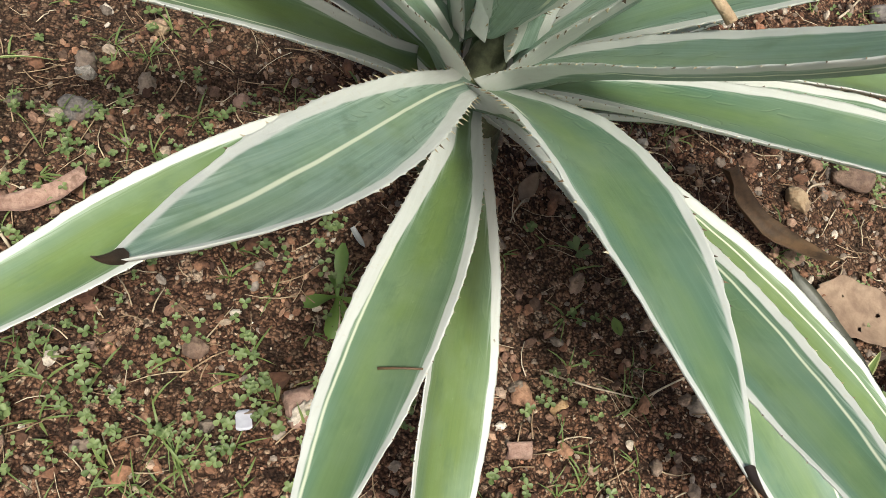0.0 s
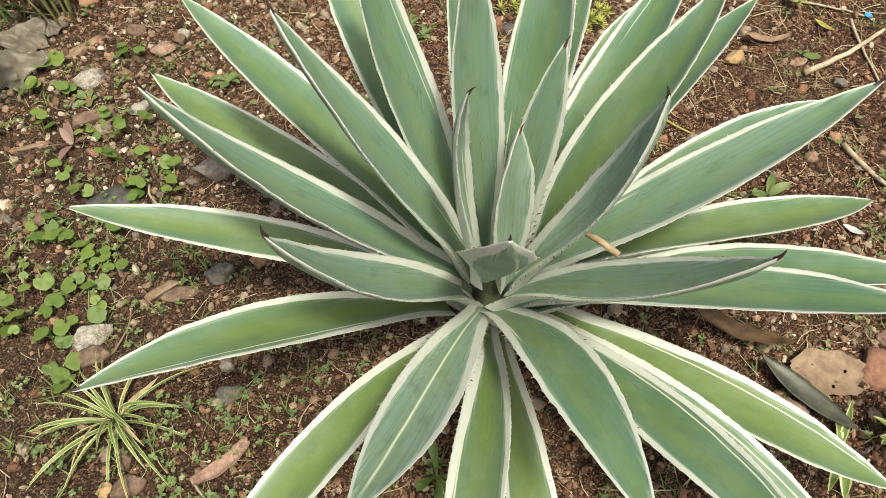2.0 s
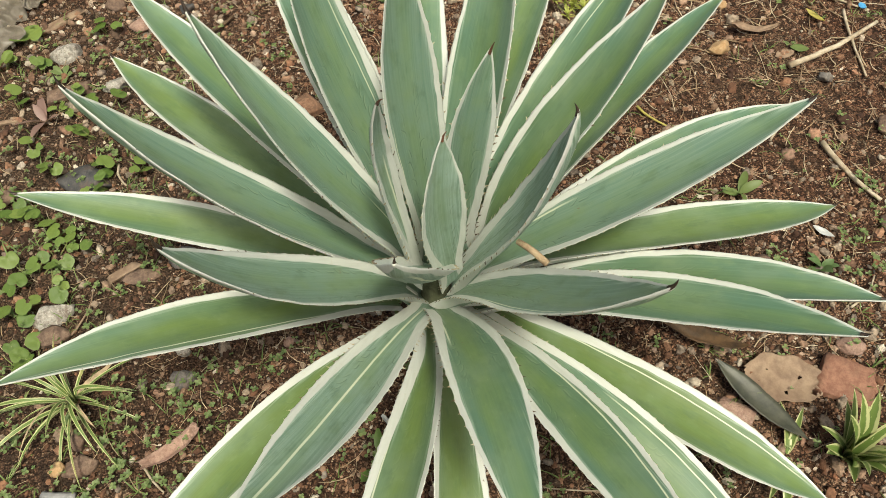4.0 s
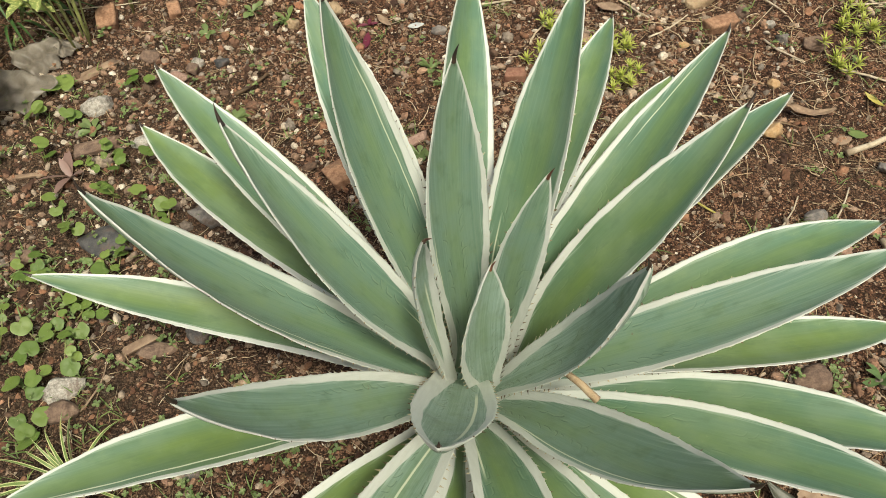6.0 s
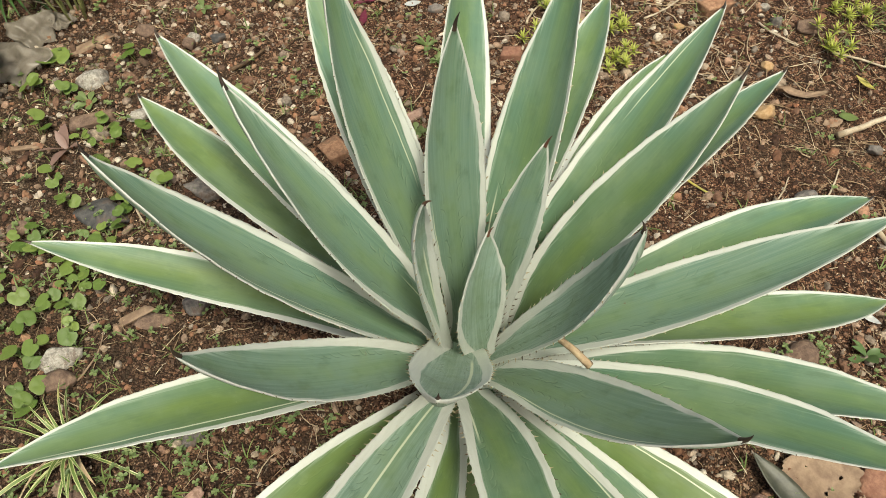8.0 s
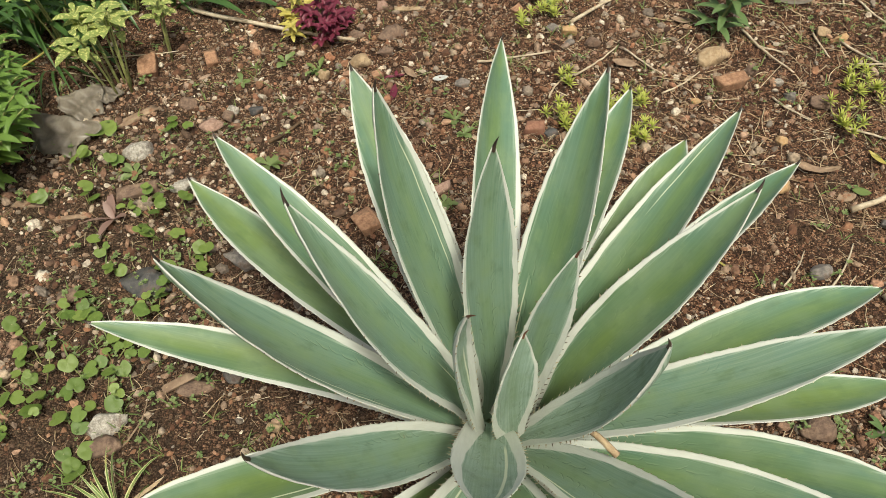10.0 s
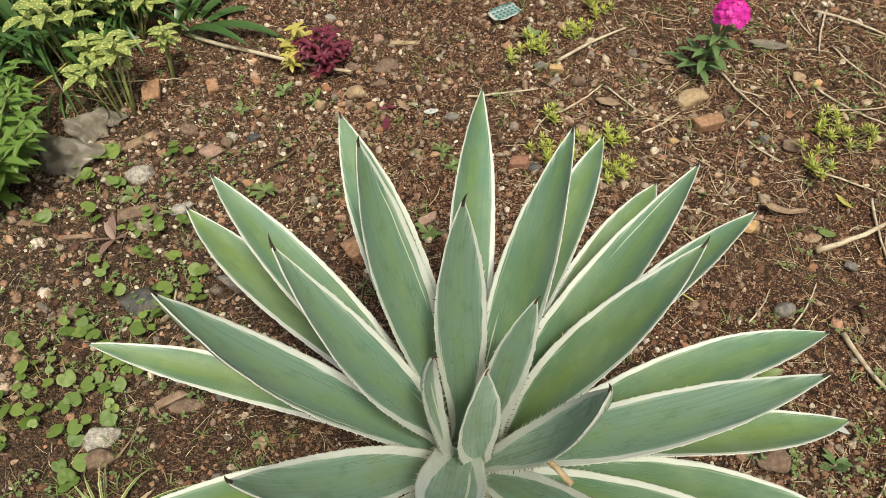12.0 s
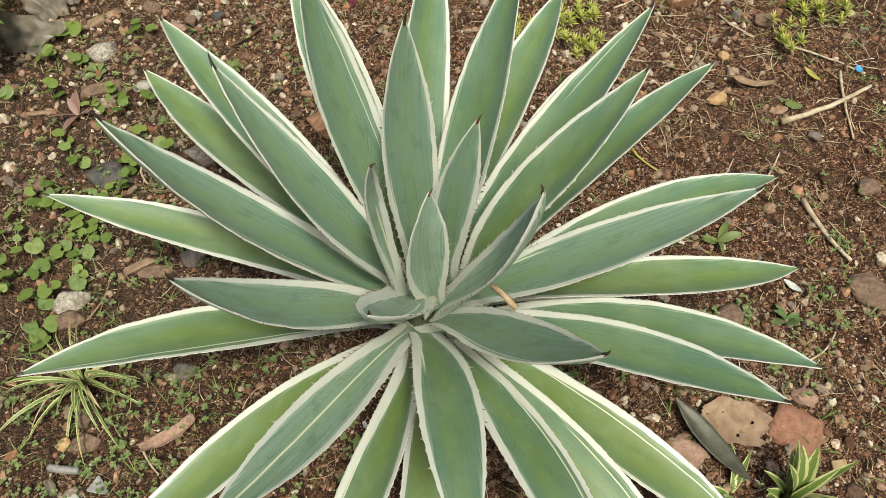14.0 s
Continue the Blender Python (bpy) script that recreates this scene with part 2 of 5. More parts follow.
# ---- the ground ----
def height(x, y):
    """Lie of the soil: shallow swells, clods and crumbs."""
    h = 0.010 * noise.noise((x * 1.7, y * 1.7, 3.1)) + 0.008 * noise.noise((x * 6, y * 6, 7.7))
    h += 0.005 * noise.noise((x * 19, y * 19, 1.3)) + 0.0040 * noise.noise((x * 43, y * 43, 5.1)) + 0.0022 * noise.noise((x * 90, y * 90, 2.2))
    d = math.hypot(x - 0.012, y - 0.03)
    return h + 0.035 * math.exp(-(d / 0.11) ** 2)


def spaced(lo, hi, fine, far):
    inner = list(np.arange(lo, hi + 1e-6, fine))
    out, gap, v = [], fine, hi
    while v < far:
        gap *= 1.35
        v += gap
        out.append(v)
    back, gap, v = [], fine, lo
    while v > -far:
        gap *= 1.35
        v -= gap
        back.append(v)
    return back[::-1] + inner + out


def build_ground():
    xs, ys = spaced(-1.15, 1.3, 0.0070, 60), spaced(-0.6, 1.45, 0.0070, 60)
    nx = len(xs)
    verts = [(x, y, height(x, y)) for y in ys for x in xs]
    faces = [(j * nx + i, j * nx + i + 1, (j + 1) * nx + i + 1, (j + 1) * nx + i)
             for j in range(len(ys) - 1) for i in range(nx - 1)]
    g = mesh_object("ground", verts, faces, SOIL)
    tagged(g, "reddish-brown stony garden soil with moss and crumbs", "soil", kind="structure")


build_ground()

# ---- the agave ----
CROWN = Vector((0.012, 0.03, 0.0))
OUTLINE = ((0, .62), (.08, .52), (.18, .60), (.35, .84), (.5, .98), (.6, 1.0), (.7, .95), (.8, .80), (.9, .50), (.96, .24), (1, .03))
SHORT = ((0, .60), (.25, .86), (.5, 1.0), (.65, .93), (.8, .68), (.92, .32), (1, .03))
agave = thing("variegated_agave", (CROWN.x, CROWN.y, 0.03))
tagged(agave, "large agave rosette, grey-green leaves with cream toothed margins", "agave plant")


def agave_trunk():
    """Short stem ringed by dry leaf bases, from which the blades rise."""
    verts, faces, m, n = [], [], 22, 16
    for i in range(n):
        f = i / (n - 1)
        r = 0.046 * (1 - 0.9 * f * f) * (1 + 0.10 * math.sin(i * 2.6))
        for j in range(m):
            a = 2 * math.pi * j / m
            k = r * (1 + 0.12 * noise.noise((math.cos(a) * 2, math.sin(a) * 2, f * 5)))
            verts.append((k * math.cos(a), k * math.sin(a), -0.04 + 0.225 * f))
    for i in range(n - 1):
        faces += [(i * m + j, i * m + (j + 1) % m, (i + 1) * m + (j + 1) % m, (i + 1) * m + j) for j in range(m)]
    faces.append(tuple(range((n - 1) * m, n * m)))
    under(mesh_object("trunk", verts, faces, TRUNK), agave, "short stem wrapped in dry brown leaf bases")


def agave_leaf(base, bow, bow2, tip, width, roll=0, twist=0, hue=0.3, stripe=None, margin=0.0094, spine=0.024, cup=0.28, face=None, horn=None, tooth=0.52, outline=OUTLINE):
    """One blade from base to tip, bowed towards two points; face: the azimuth of its back, for the upright inner ones. stripe: place across (-1 to 1), half width, from and to along the length."""
    P0, C, D, T = (np.array(v, float) for v in (base, bow, bow2, tip))
    u = np.array([-1, -0.965, -0.90, -0.76, -0.58, -0.38, -0.19, 0, 0.19, 0.38, 0.58, 0.76, 0.90, 0.965, 1])
    rows, cols = 230, len(u) - 1
    s = np.linspace(0, 1, rows)[:, None]
    c = (1 - s) ** 3 * P0 + 3 * s * (1 - s) ** 2 * C + 3 * s * s * (1 - s) * D + s ** 3 * T
    d = 3 * (1 - s) ** 2 * (C - P0) + 6 * s * (1 - s) * (D - C) + 3 * s * s * (T - D)
    d /= np.linalg.norm(d, axis=1)[:, None]
    az = np.array([T[0] - CROWN.x, T[1] - CROWN.y, 0.0])
    az /= np.linalg.norm(az)
    if face is not None:
        az = np.array([math.cos(radians(face)), math.sin(radians(face)), 0.0])
    left = np.array([-az[1], az[0], 0.0])
    left = left - (d @ left)[:, None] * d
    left /= np.linalg.norm(left, axis=1)[:, None]
    up = np.cross(d, left)
    a = radians(roll) + radians(twist) * (s - 0.5)
    L = np.cos(a) * left + np.sin(a) * up
    N = np.cross(d, L)
    half = width / 2 * np.interp(s[:, 0], [o[0] for o in outline], [o[1] for o in outline])
    # smooth the outline's corners
    for _ in range(30):
        half[1:-1] = (half[:-2] + 2 * half[1:-1] + half[2:]) / 4
    run = np.concatenate([[0], np.cumsum(np.linalg.norm(np.diff(c, axis=0), axis=1))])
    seed = float(tip[0] * 31 + tip[1] * 17)
    rnd = random.Random(int(1000 * (tip[0] + 3 * tip[1])))
    lopside = rnd.uniform(-0.22, 0.22)
    barbs, swell = [], {1: np.zeros(rows), -1: np.zeros(rows)}
    for w in (1, -1):
        q = 0.05
        while q < 0.86:
            size = rnd.uniform(0.0026, 0.0060) * (1.15 - 0.80 * q) * tooth
            barbs.append((w, q, size))
            swell[w] += (0.0004 + 0.16 * size) * np.exp(-((s[:, 0] - q) * run[-1] / 0.0027) ** 2)
            q += rnd.uniform(0.006, 0.013) / run[-1] * (1 + 0.7 * q) * (0.5 + 0.7 * tooth)
    verts, place, tone, line = [], [], [], []
    top, bottom = [], []
    for j in range(rows):
        q = s[j, 0]
        thick = (0.0024 + 0.0080 * (1 - q) ** 2) * min(1.0, half[j] / 0.012)
        wave = np.array([0.0012 * noise.noise((seed, q * 13, w * 1.4)) + 0.0005 * noise.noise((seed, q * 31 + 4, w)) for w in u])
        ragged = np.array([1 + (0.016 * noise.noise((seed + w * 9, q * 26, 2.0)) + 0.010 * noise.noise((seed + w * 5, q * 70, 6.0))) * abs(w) for w in u])
        h = cup * half[j] * u * u + wave * np.abs(u)
        lens = np.sqrt(np.maximum(0.0, 1 - u * u)) * (0.4 + 0.6 * (1 - u * u)) + min(1.0, 0.0005 / max(thick, 1e-5))
        reach = half[j] * u * ragged
        reach[0] -= swell[1][j]
        reach[-1] += swell[-1][j]
        flat = c[j] - L[j] * reach[:, None]
        top += list(flat + N[j] * h[:, None])
        bottom += list(flat + N[j] * (h - thick * lens * 2)[:, None])
        for w in u:
            place.append((w * half[j], run[j], (1 - abs(w)) * half[j]))
            tone.append((hue, margin * (1 + lopside * math.copysign(1, w)) * (1.20 - 1.06 * q) * min(1.0, 0.60 + q * 2.2), q))
            if stripe:
                at, hw, q0, q1 = stripe
                line.append(((w - at) * half[j], hw, max(0.0, min(1.0, (q - q0) * 14, (q1 - q) * 14))))
            else:
                line.append((1.0, 0.0, 0.0))
    verts = top + bottom
    place, tone, line = place * 2, tone * 2, line * 2
    k = cols + 1
    n = rows * k
    faces = []
    for j in range(rows - 1):
        for i in range(cols):
            q = j * k + i
            faces.append((q, q + k, q + k + 1, q + 1))
            faces.append((n + q, n + q + 1, n + q + k + 1, n + q + k))
        faces.append((j * k, n + j * k, n + (j + 1) * k, (j + 1) * k))
        e = j * k + cols
        faces.append((e, e + k, n + e + k, n + e))
    faces.append(tuple(range(k)) + tuple(range(n + k - 1, n - 1, -1)))
    e = (rows - 1) * k
    faces.append(tuple(range(e + k - 1, e - 1, -1)) + tuple(range(n + e, n + e + k)))
    off = np.array(agave.location)
    leaf = under(mesh_object("leaf", [v - off for v in verts], faces, AGAVE), agave)
    leaf.data.flip_normals()
    for name, data in (("blade", place), ("tone", tone), ("stripe", line)):
        leaf.data.attributes.new(name, "FLOAT_VECTOR", "POINT").data.foreach_set("vector", np.array(data, np.float32).ravel())
    # terminal spine
    sv, sf, m = [], [], 7
    for i in range(6):
        f = i / 5
        r = min(0.0015 if horn else 0.0022, half[-20] * 0.7) * (1 - f) ** 0.9 + 0.0002
        o = T - d[-1] * 0.006 + d[-1] * (spine + 0.006) * f + N[-1] * 0.004 * f * f
        for j in range(m):
            t = 2 * math.pi * j / m
            sv.append(o + (L[-1] * math.cos(t) + N[-1] * math.sin(t)) * r - off)
    for i in range(5):
        sf += [(i * m + j, i * m + (j + 1) % m, (i + 1) * m + (j + 1) % m, (i + 1) * m + j) for j in range(m)]
    sf.append(tuple(range(5 * m, 6 * m)))
    under(mesh_object("spine", sv, sf, horn or SPINE), leaf, "red-brown terminal spine" if horn else "dark brown terminal spine")
    # marginal teeth
    tv, tf = [], []
    for w, q, size in barbs:
        f = q * (rows - 1)
        j = int(f)
        g = f - j
        mix = lambda arr: arr[j] * (1 - g) + arr[j + 1] * g
        hw = half[j] * (1 - g) + half[j + 1] * g + swell[w][j] * 0.7
        o = mix(c) + mix(L) * hw * w + mix(N) * (cup * hw * 0.99 - 0.0003)
        out, fwd, nn = mix(L) * w, mix(d), mix(N)
        hook = o + out * size * 1.1 + fwd * size * rnd.uniform(-0.1, 0.9)
        b0 = len(tv)
        tv += [p - off for p in (o - fwd * size * 0.42, o + fwd * size * 0.42, o + nn * 0.0005 + out * size * 0.1, o - nn * 0.0007 + out * size * 0.1, hook)]
        tf += [(b0, b0 + 2, b0 + 4), (b0 + 2, b0 + 1, b0 + 4), (b0 + 1, b0 + 3, b0 + 4), (b0 + 3, b0, b0 + 4)]
    under(tagged(mesh_object("teeth", tv, tf, TOOTH, False), "small horny teeth along the margin", kind="stuff"), leaf)
    return leaf


agave_trunk()
agave_leaf((-0.011, 0.054, 0.116), (-0.146, 0.146, 0.156), (-0.297, 0.157, 0.207), (-0.476, 0.178, 0.286), 0.058, -9, 14, 0.65, (0.0, 0.0003, 0.0, 0.02), spine=0.004)
agave_leaf((-0.011, 0.045, 0.175), (-0.119, 0.075, 0.286), (-0.232, 0.058, 0.381), (-0.302, 0.093, 0.520), 0.087, 19, 32, 0.02, (-0.72, 0.0006, 0.3, 0.7), spine=0.010, tooth=0.7)
agave_leaf((-0.002, 0.067, 0.146), (-0.128, 0.199, 0.194), (-0.276, 0.297, 0.212), (-0.393, 0.430, 0.258), 0.076, 10, -1, 0.85, spine=0.004)
agave_leaf((-0.002, 0.054, 0.132), (-0.065, 0.120, 0.283), (-0.186, 0.188, 0.375), (-0.289, 0.308, 0.459), 0.074, 14, 5, 0.35, spine=0.004, tooth=0.7)
agave_leaf((-0.007, 0.058, 0.194), (-0.048, 0.054, 0.336), (-0.116, 0.036, 0.440), (-0.175, 0.103, 0.575), 0.073, 6, 30, 0.04, (0.45, 0.0004, 0.02, 0.35), spine=0.013, tooth=0.7)
agave_leaf((0.008, 0.061, 0.134), (-0.019, 0.156, 0.273), (-0.079, 0.251, 0.379), (-0.129, 0.376, 0.489), 0.078, -5, -3, 0.35, (0.5, 0.0006, 0.5, 0.9), spine=0.004)
agave_leaf((0.004, 0.060, 0.169), (-0.022, 0.138, 0.302), (-0.085, 0.177, 0.433), (-0.094, 0.214, 0.599), 0.076, 16, 23, 0.06, (0.68, 0.0004, 0.45, 0.9), spine=0.008, tooth=0.7)
agave_leaf((0.015, 0.062, 0.118), (0.008, 0.116, 0.312), (0.020, 0.241, 0.417), (0.061, 0.461, 0.450), 0.078, 38, 15, 0.30, spine=0.008, tooth=0.7)
agave_leaf((0.008, 0.067, 0.179), (0.021, 0.092, 0.314), (-0.012, 0.109, 0.440), (0.009, 0.138, 0.589), 0.071, 29, 4, -0.03, (-0.75, 0.0005, 0.2, 0.6), spine=0.012, face=92, tooth=1.00)
agave_leaf((0.031, 0.056, 0.164), (0.054, 0.095, 0.312), (0.093, 0.154, 0.434), (0.140, 0.259, 0.565), 0.080, -22, -26, 0.20, (-0.6, 0.0006, 0.2, 0.5), spine=0.004, tooth=1.00)
agave_leaf((0.020, 0.061, 0.128), (0.068, 0.155, 0.277), (0.153, 0.264, 0.349), (0.238, 0.435, 0.375), 0.075, -19, -2, 0.55, spine=0.004, tooth=0.7)
agave_leaf((0.029, 0.056, 0.127), (0.135, 0.165, 0.234), (0.243, 0.289, 0.273), (0.349, 0.451, 0.250), 0.081, -8, -2, 0.85, spine=0.004)
agave_leaf((0.028, 0.057, 0.127), (0.089, 0.099, 0.290), (0.197, 0.157, 0.385), (0.320, 0.297, 0.458), 0.079, -19, -21, 0.30, (-0.6, 0.0004, 0.7, 0.95), spine=0.004)
agave_leaf((0.041, 0.049, 0.130), (0.170, 0.144, 0.225), (0.305, 0.227, 0.294), (0.440, 0.313, 0.339), 0.076, -28, 2, 0.35, spine=0.004)
agave_leaf((0.069, 0.038, 0.181), (0.084, 0.069, 0.328), (0.167, 0.049, 0.419), (0.257, 0.115, 0.535), 0.076, -8, -13, 0.50, spine=0.009, tooth=1.00)
agave_leaf((0.041, 0.039, 0.132), (0.167, 0.048, 0.281), (0.314, 0.077, 0.346), (0.483, 0.128, 0.315), 0.078, -16, -4, 0.35, spine=0.004, tooth=0.7)
agave_leaf((0.036, 0.038, 0.172), (0.106, 0.004, 0.309), (0.208, -0.035, 0.402), (0.343, -0.025, 0.510), 0.068, 1, -9, -0.02, (-0.7, 0.0008, 0.15, 0.5), spine=0.004, tooth=0.7)
agave_leaf((0.041, 0.053, 0.156), (0.203, 0.036, 0.249), (0.362, 0.016, 0.234), (0.552, 0.068, 0.175), 0.074, -18, 10, 0.75, spine=0.004)
agave_leaf((0.031, 0.018, 0.205), (0.063, -0.008, 0.326), (0.120, -0.054, 0.440), (0.120, -0.057, 0.569), 0.060, -3, -5, -0.80, spine=0.007, face=-15, tooth=1.00)
agave_leaf((0.049, 0.048, 0.220), (0.046, 0.046, 0.337), (0.046, 0.038, 0.429), (0.076, 0.057, 0.534), 0.047, 35, 3, -0.02, spine=0.008, face=55, horn=RED_SPINE, tooth=1.00)
agave_leaf((0.029, 0.009, 0.220), (0.022, 0.003, 0.317), (0.009, -0.016, 0.393), (0.025, 0.008, 0.485), 0.057, 37, 5, -0.35, spine=0.007, face=85, horn=RED_SPINE, tooth=1.00)
agave_leaf((-0.005, 0.001, 0.242), (-0.020, 0.007, 0.366), (-0.043, 0.010, 0.476), (-0.027, -0.017, 0.564), 0.028, -19, -6, -0.35, (0.3, 0.0008, 0.1, 0.7), spine=0.008, face=165, horn=RED_SPINE, tooth=1.00)
agave_leaf((-0.004, 0.033, 0.150), (-0.051, 0.018, 0.270), (-0.148, -0.082, 0.365), (-0.197, -0.111, 0.546), 0.068, -8, 9, -0.06, spine=0.010, tooth=0.7)
agave_leaf((-0.040, 0.052, 0.123), (-0.149, 0.001, 0.231), (-0.255, -0.050, 0.327), (-0.401, -0.115, 0.373), 0.066, 4, 29, 0.60, (-0.62, 0.0007, 0.25, 0.95), spine=0.004)
agave_leaf((0.018, 0.014, 0.175), (0.073, -0.024, 0.294), (0.103, -0.137, 0.376), (0.155, -0.198, 0.539), 0.067, 1, -3, -0.02, (0.72, 0.0006, 0.1, 0.9), spine=0.009, tooth=0.7)
agave_leaf((0.027, 0.025, 0.161), (0.149, -0.027, 0.241), (0.262, -0.101, 0.305), (0.365, -0.198, 0.391), 0.069, -8, -11, 0.25, spine=0.004)
agave_leaf((0.028, 0.017, 0.132), (0.167, 0.005, 0.209), (0.306, -0.047, 0.262), (0.453, -0.135, 0.314), 0.082, -14, -14, 0.30, spine=0.004)
agave_leaf((0.005, 0.030, 0.235), (0.000, -0.021, 0.309), (-0.025, -0.121, 0.459), (-0.031, -0.165, 0.565), 0.069, -11, 6, -0.20, (-0.5, 0.0012, 0.3, 0.9), 0.0160, spine=0.003, cup=0.26, face=-95, tooth=1.00, outline=SHORT)
agave_leaf((-0.034, 0.013, 0.109), (-0.140, -0.061, 0.200), (-0.225, -0.175, 0.207), (-0.389, -0.287, 0.180), 0.064, 9, 2, 0.90, margin=0.0112, spine=0.004)
agave_leaf((0.003, 0.013, 0.164), (-0.052, -0.064, 0.253), (-0.102, -0.182, 0.333), (-0.168, -0.298, 0.479), 0.062, -2, 3, -0.15, (0.12, 0.001, 0.03, 0.97), margin=0.0112, spine=0.009, tooth=1.00)
agave_leaf((-0.002, 0.006, 0.138), (-0.009, -0.115, 0.208), (-0.066, -0.232, 0.261), (-0.115, -0.386, 0.326), 0.060, 16, -5, 0.60, (0.72, 0.0006, 0.45, 0.98), margin=0.0112, spine=0.004)
agave_leaf((0.010, 0.008, 0.114), (0.015, -0.142, 0.158), (-0.017, -0.287, 0.140), (-0.015, -0.437, 0.070), 0.077, -36, -7, 0.85, margin=0.0112, spine=0.004)
agave_leaf((0.005, 0.020, 0.152), (0.033, -0.069, 0.256), (0.035, -0.150, 0.354), (0.041, -0.339, 0.431), 0.067, -1, -4, 0.25, (0.55, 0.0009, 0.08, 0.45), margin=0.0112, spine=0.009, tooth=1.00)
agave_leaf((0.026, 0.021, 0.133), (0.093, -0.089, 0.208), (0.148, -0.232, 0.279), (0.175, -0.389, 0.378), 0.063, 1, -0, 0.30, (-0.72, 0.0006, 0.35, 0.98), margin=0.0112, spine=0.004)
agave_leaf((0.035, 0.016, 0.136), (0.143, -0.117, 0.191), (0.239, -0.261, 0.178), (0.332, -0.404, 0.113), 0.080, 4, -1, 0.35, (-0.7, 0.0006, 0.4, 0.95), margin=0.0112, spine=0.004)
agave_leaf((0.049, 0.032, 0.133), (0.173, -0.077, 0.161), (0.281, -0.192, 0.157), (0.415, -0.283, 0.113), 0.074, -9, 1, 0.90, (-0.62, 0.0006, 0.2, 0.95), margin=0.0112, spine=0.004)

# ---- what lies and grows round it ----
def foliage(name, dark, light, rough=0.5, island=True, vein=0.0):
    """Thin leaf tissue that lets some light through, a little different from leaf to leaf."""
    m, nt, b = material(name, rough)
    src = nt.nodes.new("ShaderNodeNewGeometry").outputs["Random Per Island"] if island else nt.nodes.new("ShaderNodeObjectInfo").outputs["Random"]
    g = grain(nt, 130, 4, None, 0.6)
    col = blend(nt, calc(nt, "ADD", calc(nt, "MULTIPLY", src, 0.7), calc(nt, "MULTIPLY", g, 0.3)), dark, light)
    if vein:
        col = blend(nt, step(nt, grain(nt, vein, 3), 0.52, 0.60, 0.0, 0.8), col, (0.62, 0.60, 0.24))
    link(nt, col, b.inputs["Base Color"])
    thin = nt.nodes.new("ShaderNodeBsdfTranslucent")
    link(nt, blend(nt, 1.0, col, (1.2, 1.25, 0.7), "MULTIPLY"), thin.inputs[0])
    mx = nt.nodes.new("ShaderNodeMixShader")
    mx.inputs[0].default_value = 0.25
    link(nt, b.outputs[0], mx.inputs[1])
    link(nt, thin.outputs[0], mx.inputs[2])
    link(nt, mx.outputs[0], nt.nodes["Material Output"].inputs[0])
    relief(nt, b, g, 0.2, 0.001)
    return m


def banded(name, green, pale, edge=0.55):
    """A ribbon leaf with a green middle and pale margins."""
    m, nt, b = material(name, 0.45)
    a = calc(nt, "ABSOLUTE", attr(nt, "across").outputs["Fac"])
    wob = calc(nt, "MULTIPLY", calc(nt, "SUBTRACT", grain(nt, 60, 3), 0.5), 0.5)
    col = blend(nt, step(nt, calc(nt, "ADD", a, wob), edge - 0.06, edge + 0.06), green, pale)
    col = blend(nt, step(nt, grain(nt, 25, 3), 0.60, 0.72, 0.0, 0.5), col, (0.42, 0.33, 0.13))
    link(nt, col, b.inputs["Base Color"])
    return m


PALETTE = ((0.0, (0.11, 0.070, 0.048)), (0.16, (0.23, 0.125, 0.080)), (0.32, (0.36, 0.25, 0.175)), (0.48, (0.19, 0.160, 0.135)),
           (0.62, (0.44, 0.35, 0.26)), (0.72, (0.27, 0.235, 0.20)), (0.80, (0.34, 0.155, 0.085)), (0.90, (0.56, 0.48, 0.38)), (1.0, (0.72, 0.66, 0.57)))
GRIT = plain("grit", (0.05, 0.03, 0.02), (0.2, 0.13, 0.09), 0.9, 150, 0.8, True, PALETTE, dist=0.004)
CRUMB = plain("soil_crumbs", (0.05, 0.03, 0.02), (0.2, 0.13, 0.09), 0.95, 150, 0.5, True,
              ((0.0, (0.042, 0.019, 0.011)), (0.5, (0.160, 0.077, 0.044)), (0.85, (0.30, 0.158, 0.092)), (1.0, (0.42, 0.27, 0.18))))
PALE = plain("pale_stone", (0.20, 0.18, 0.15), (0.58, 0.54, 0.475), 0.85, 170, 1.0, dist=0.005, dust=0.65)
GREY = plain("grey_stone", (0.10, 0.09, 0.085), (0.27, 0.24, 0.21), 0.85, 90, 1.0, dist=0.005, dust=0.65)
SLATE = plain("dark_slate", (0.035, 0.035, 0.037), (0.10, 0.095, 0.09), 0.65, 80, 0.8, dist=0.004, dust=0.5)
BROWN = plain("brown_stone", (0.10, 0.062, 0.045), (0.25, 0.17, 0.12), 0.85, 90, 1.0, dist=0.005, dust=0.65)
TAN = plain("tan_stone", (0.27, 0.18, 0.10), (0.46, 0.35, 0.22), 0.8, 80, 1.0, dist=0.005, dust=0.65)
BRICK = plain("fired_clay", (0.21, 0.105, 0.060), (0.45, 0.265, 0.160), 0.9, 100, 0.9, dist=0.004, dust=0.6)
CLAY = plain("red_clay", (0.17, 0.075, 0.048), (0.30, 0.155, 0.100), 0.85, 120, 0.6, dist=0.003, dust=0.35)
ROSE = plain("rosy_tile", (0.24, 0.140, 0.105), (0.42, 0.285, 0.22), 0.85, 120, 0.8, dist=0.004, dust=0.6)
OCHRE = plain("ochre_stone", (0.34, 0.20, 0.09), (0.56, 0.39, 0.21), 0.85, 90, 0.9, dist=0.004, dust=0.5)
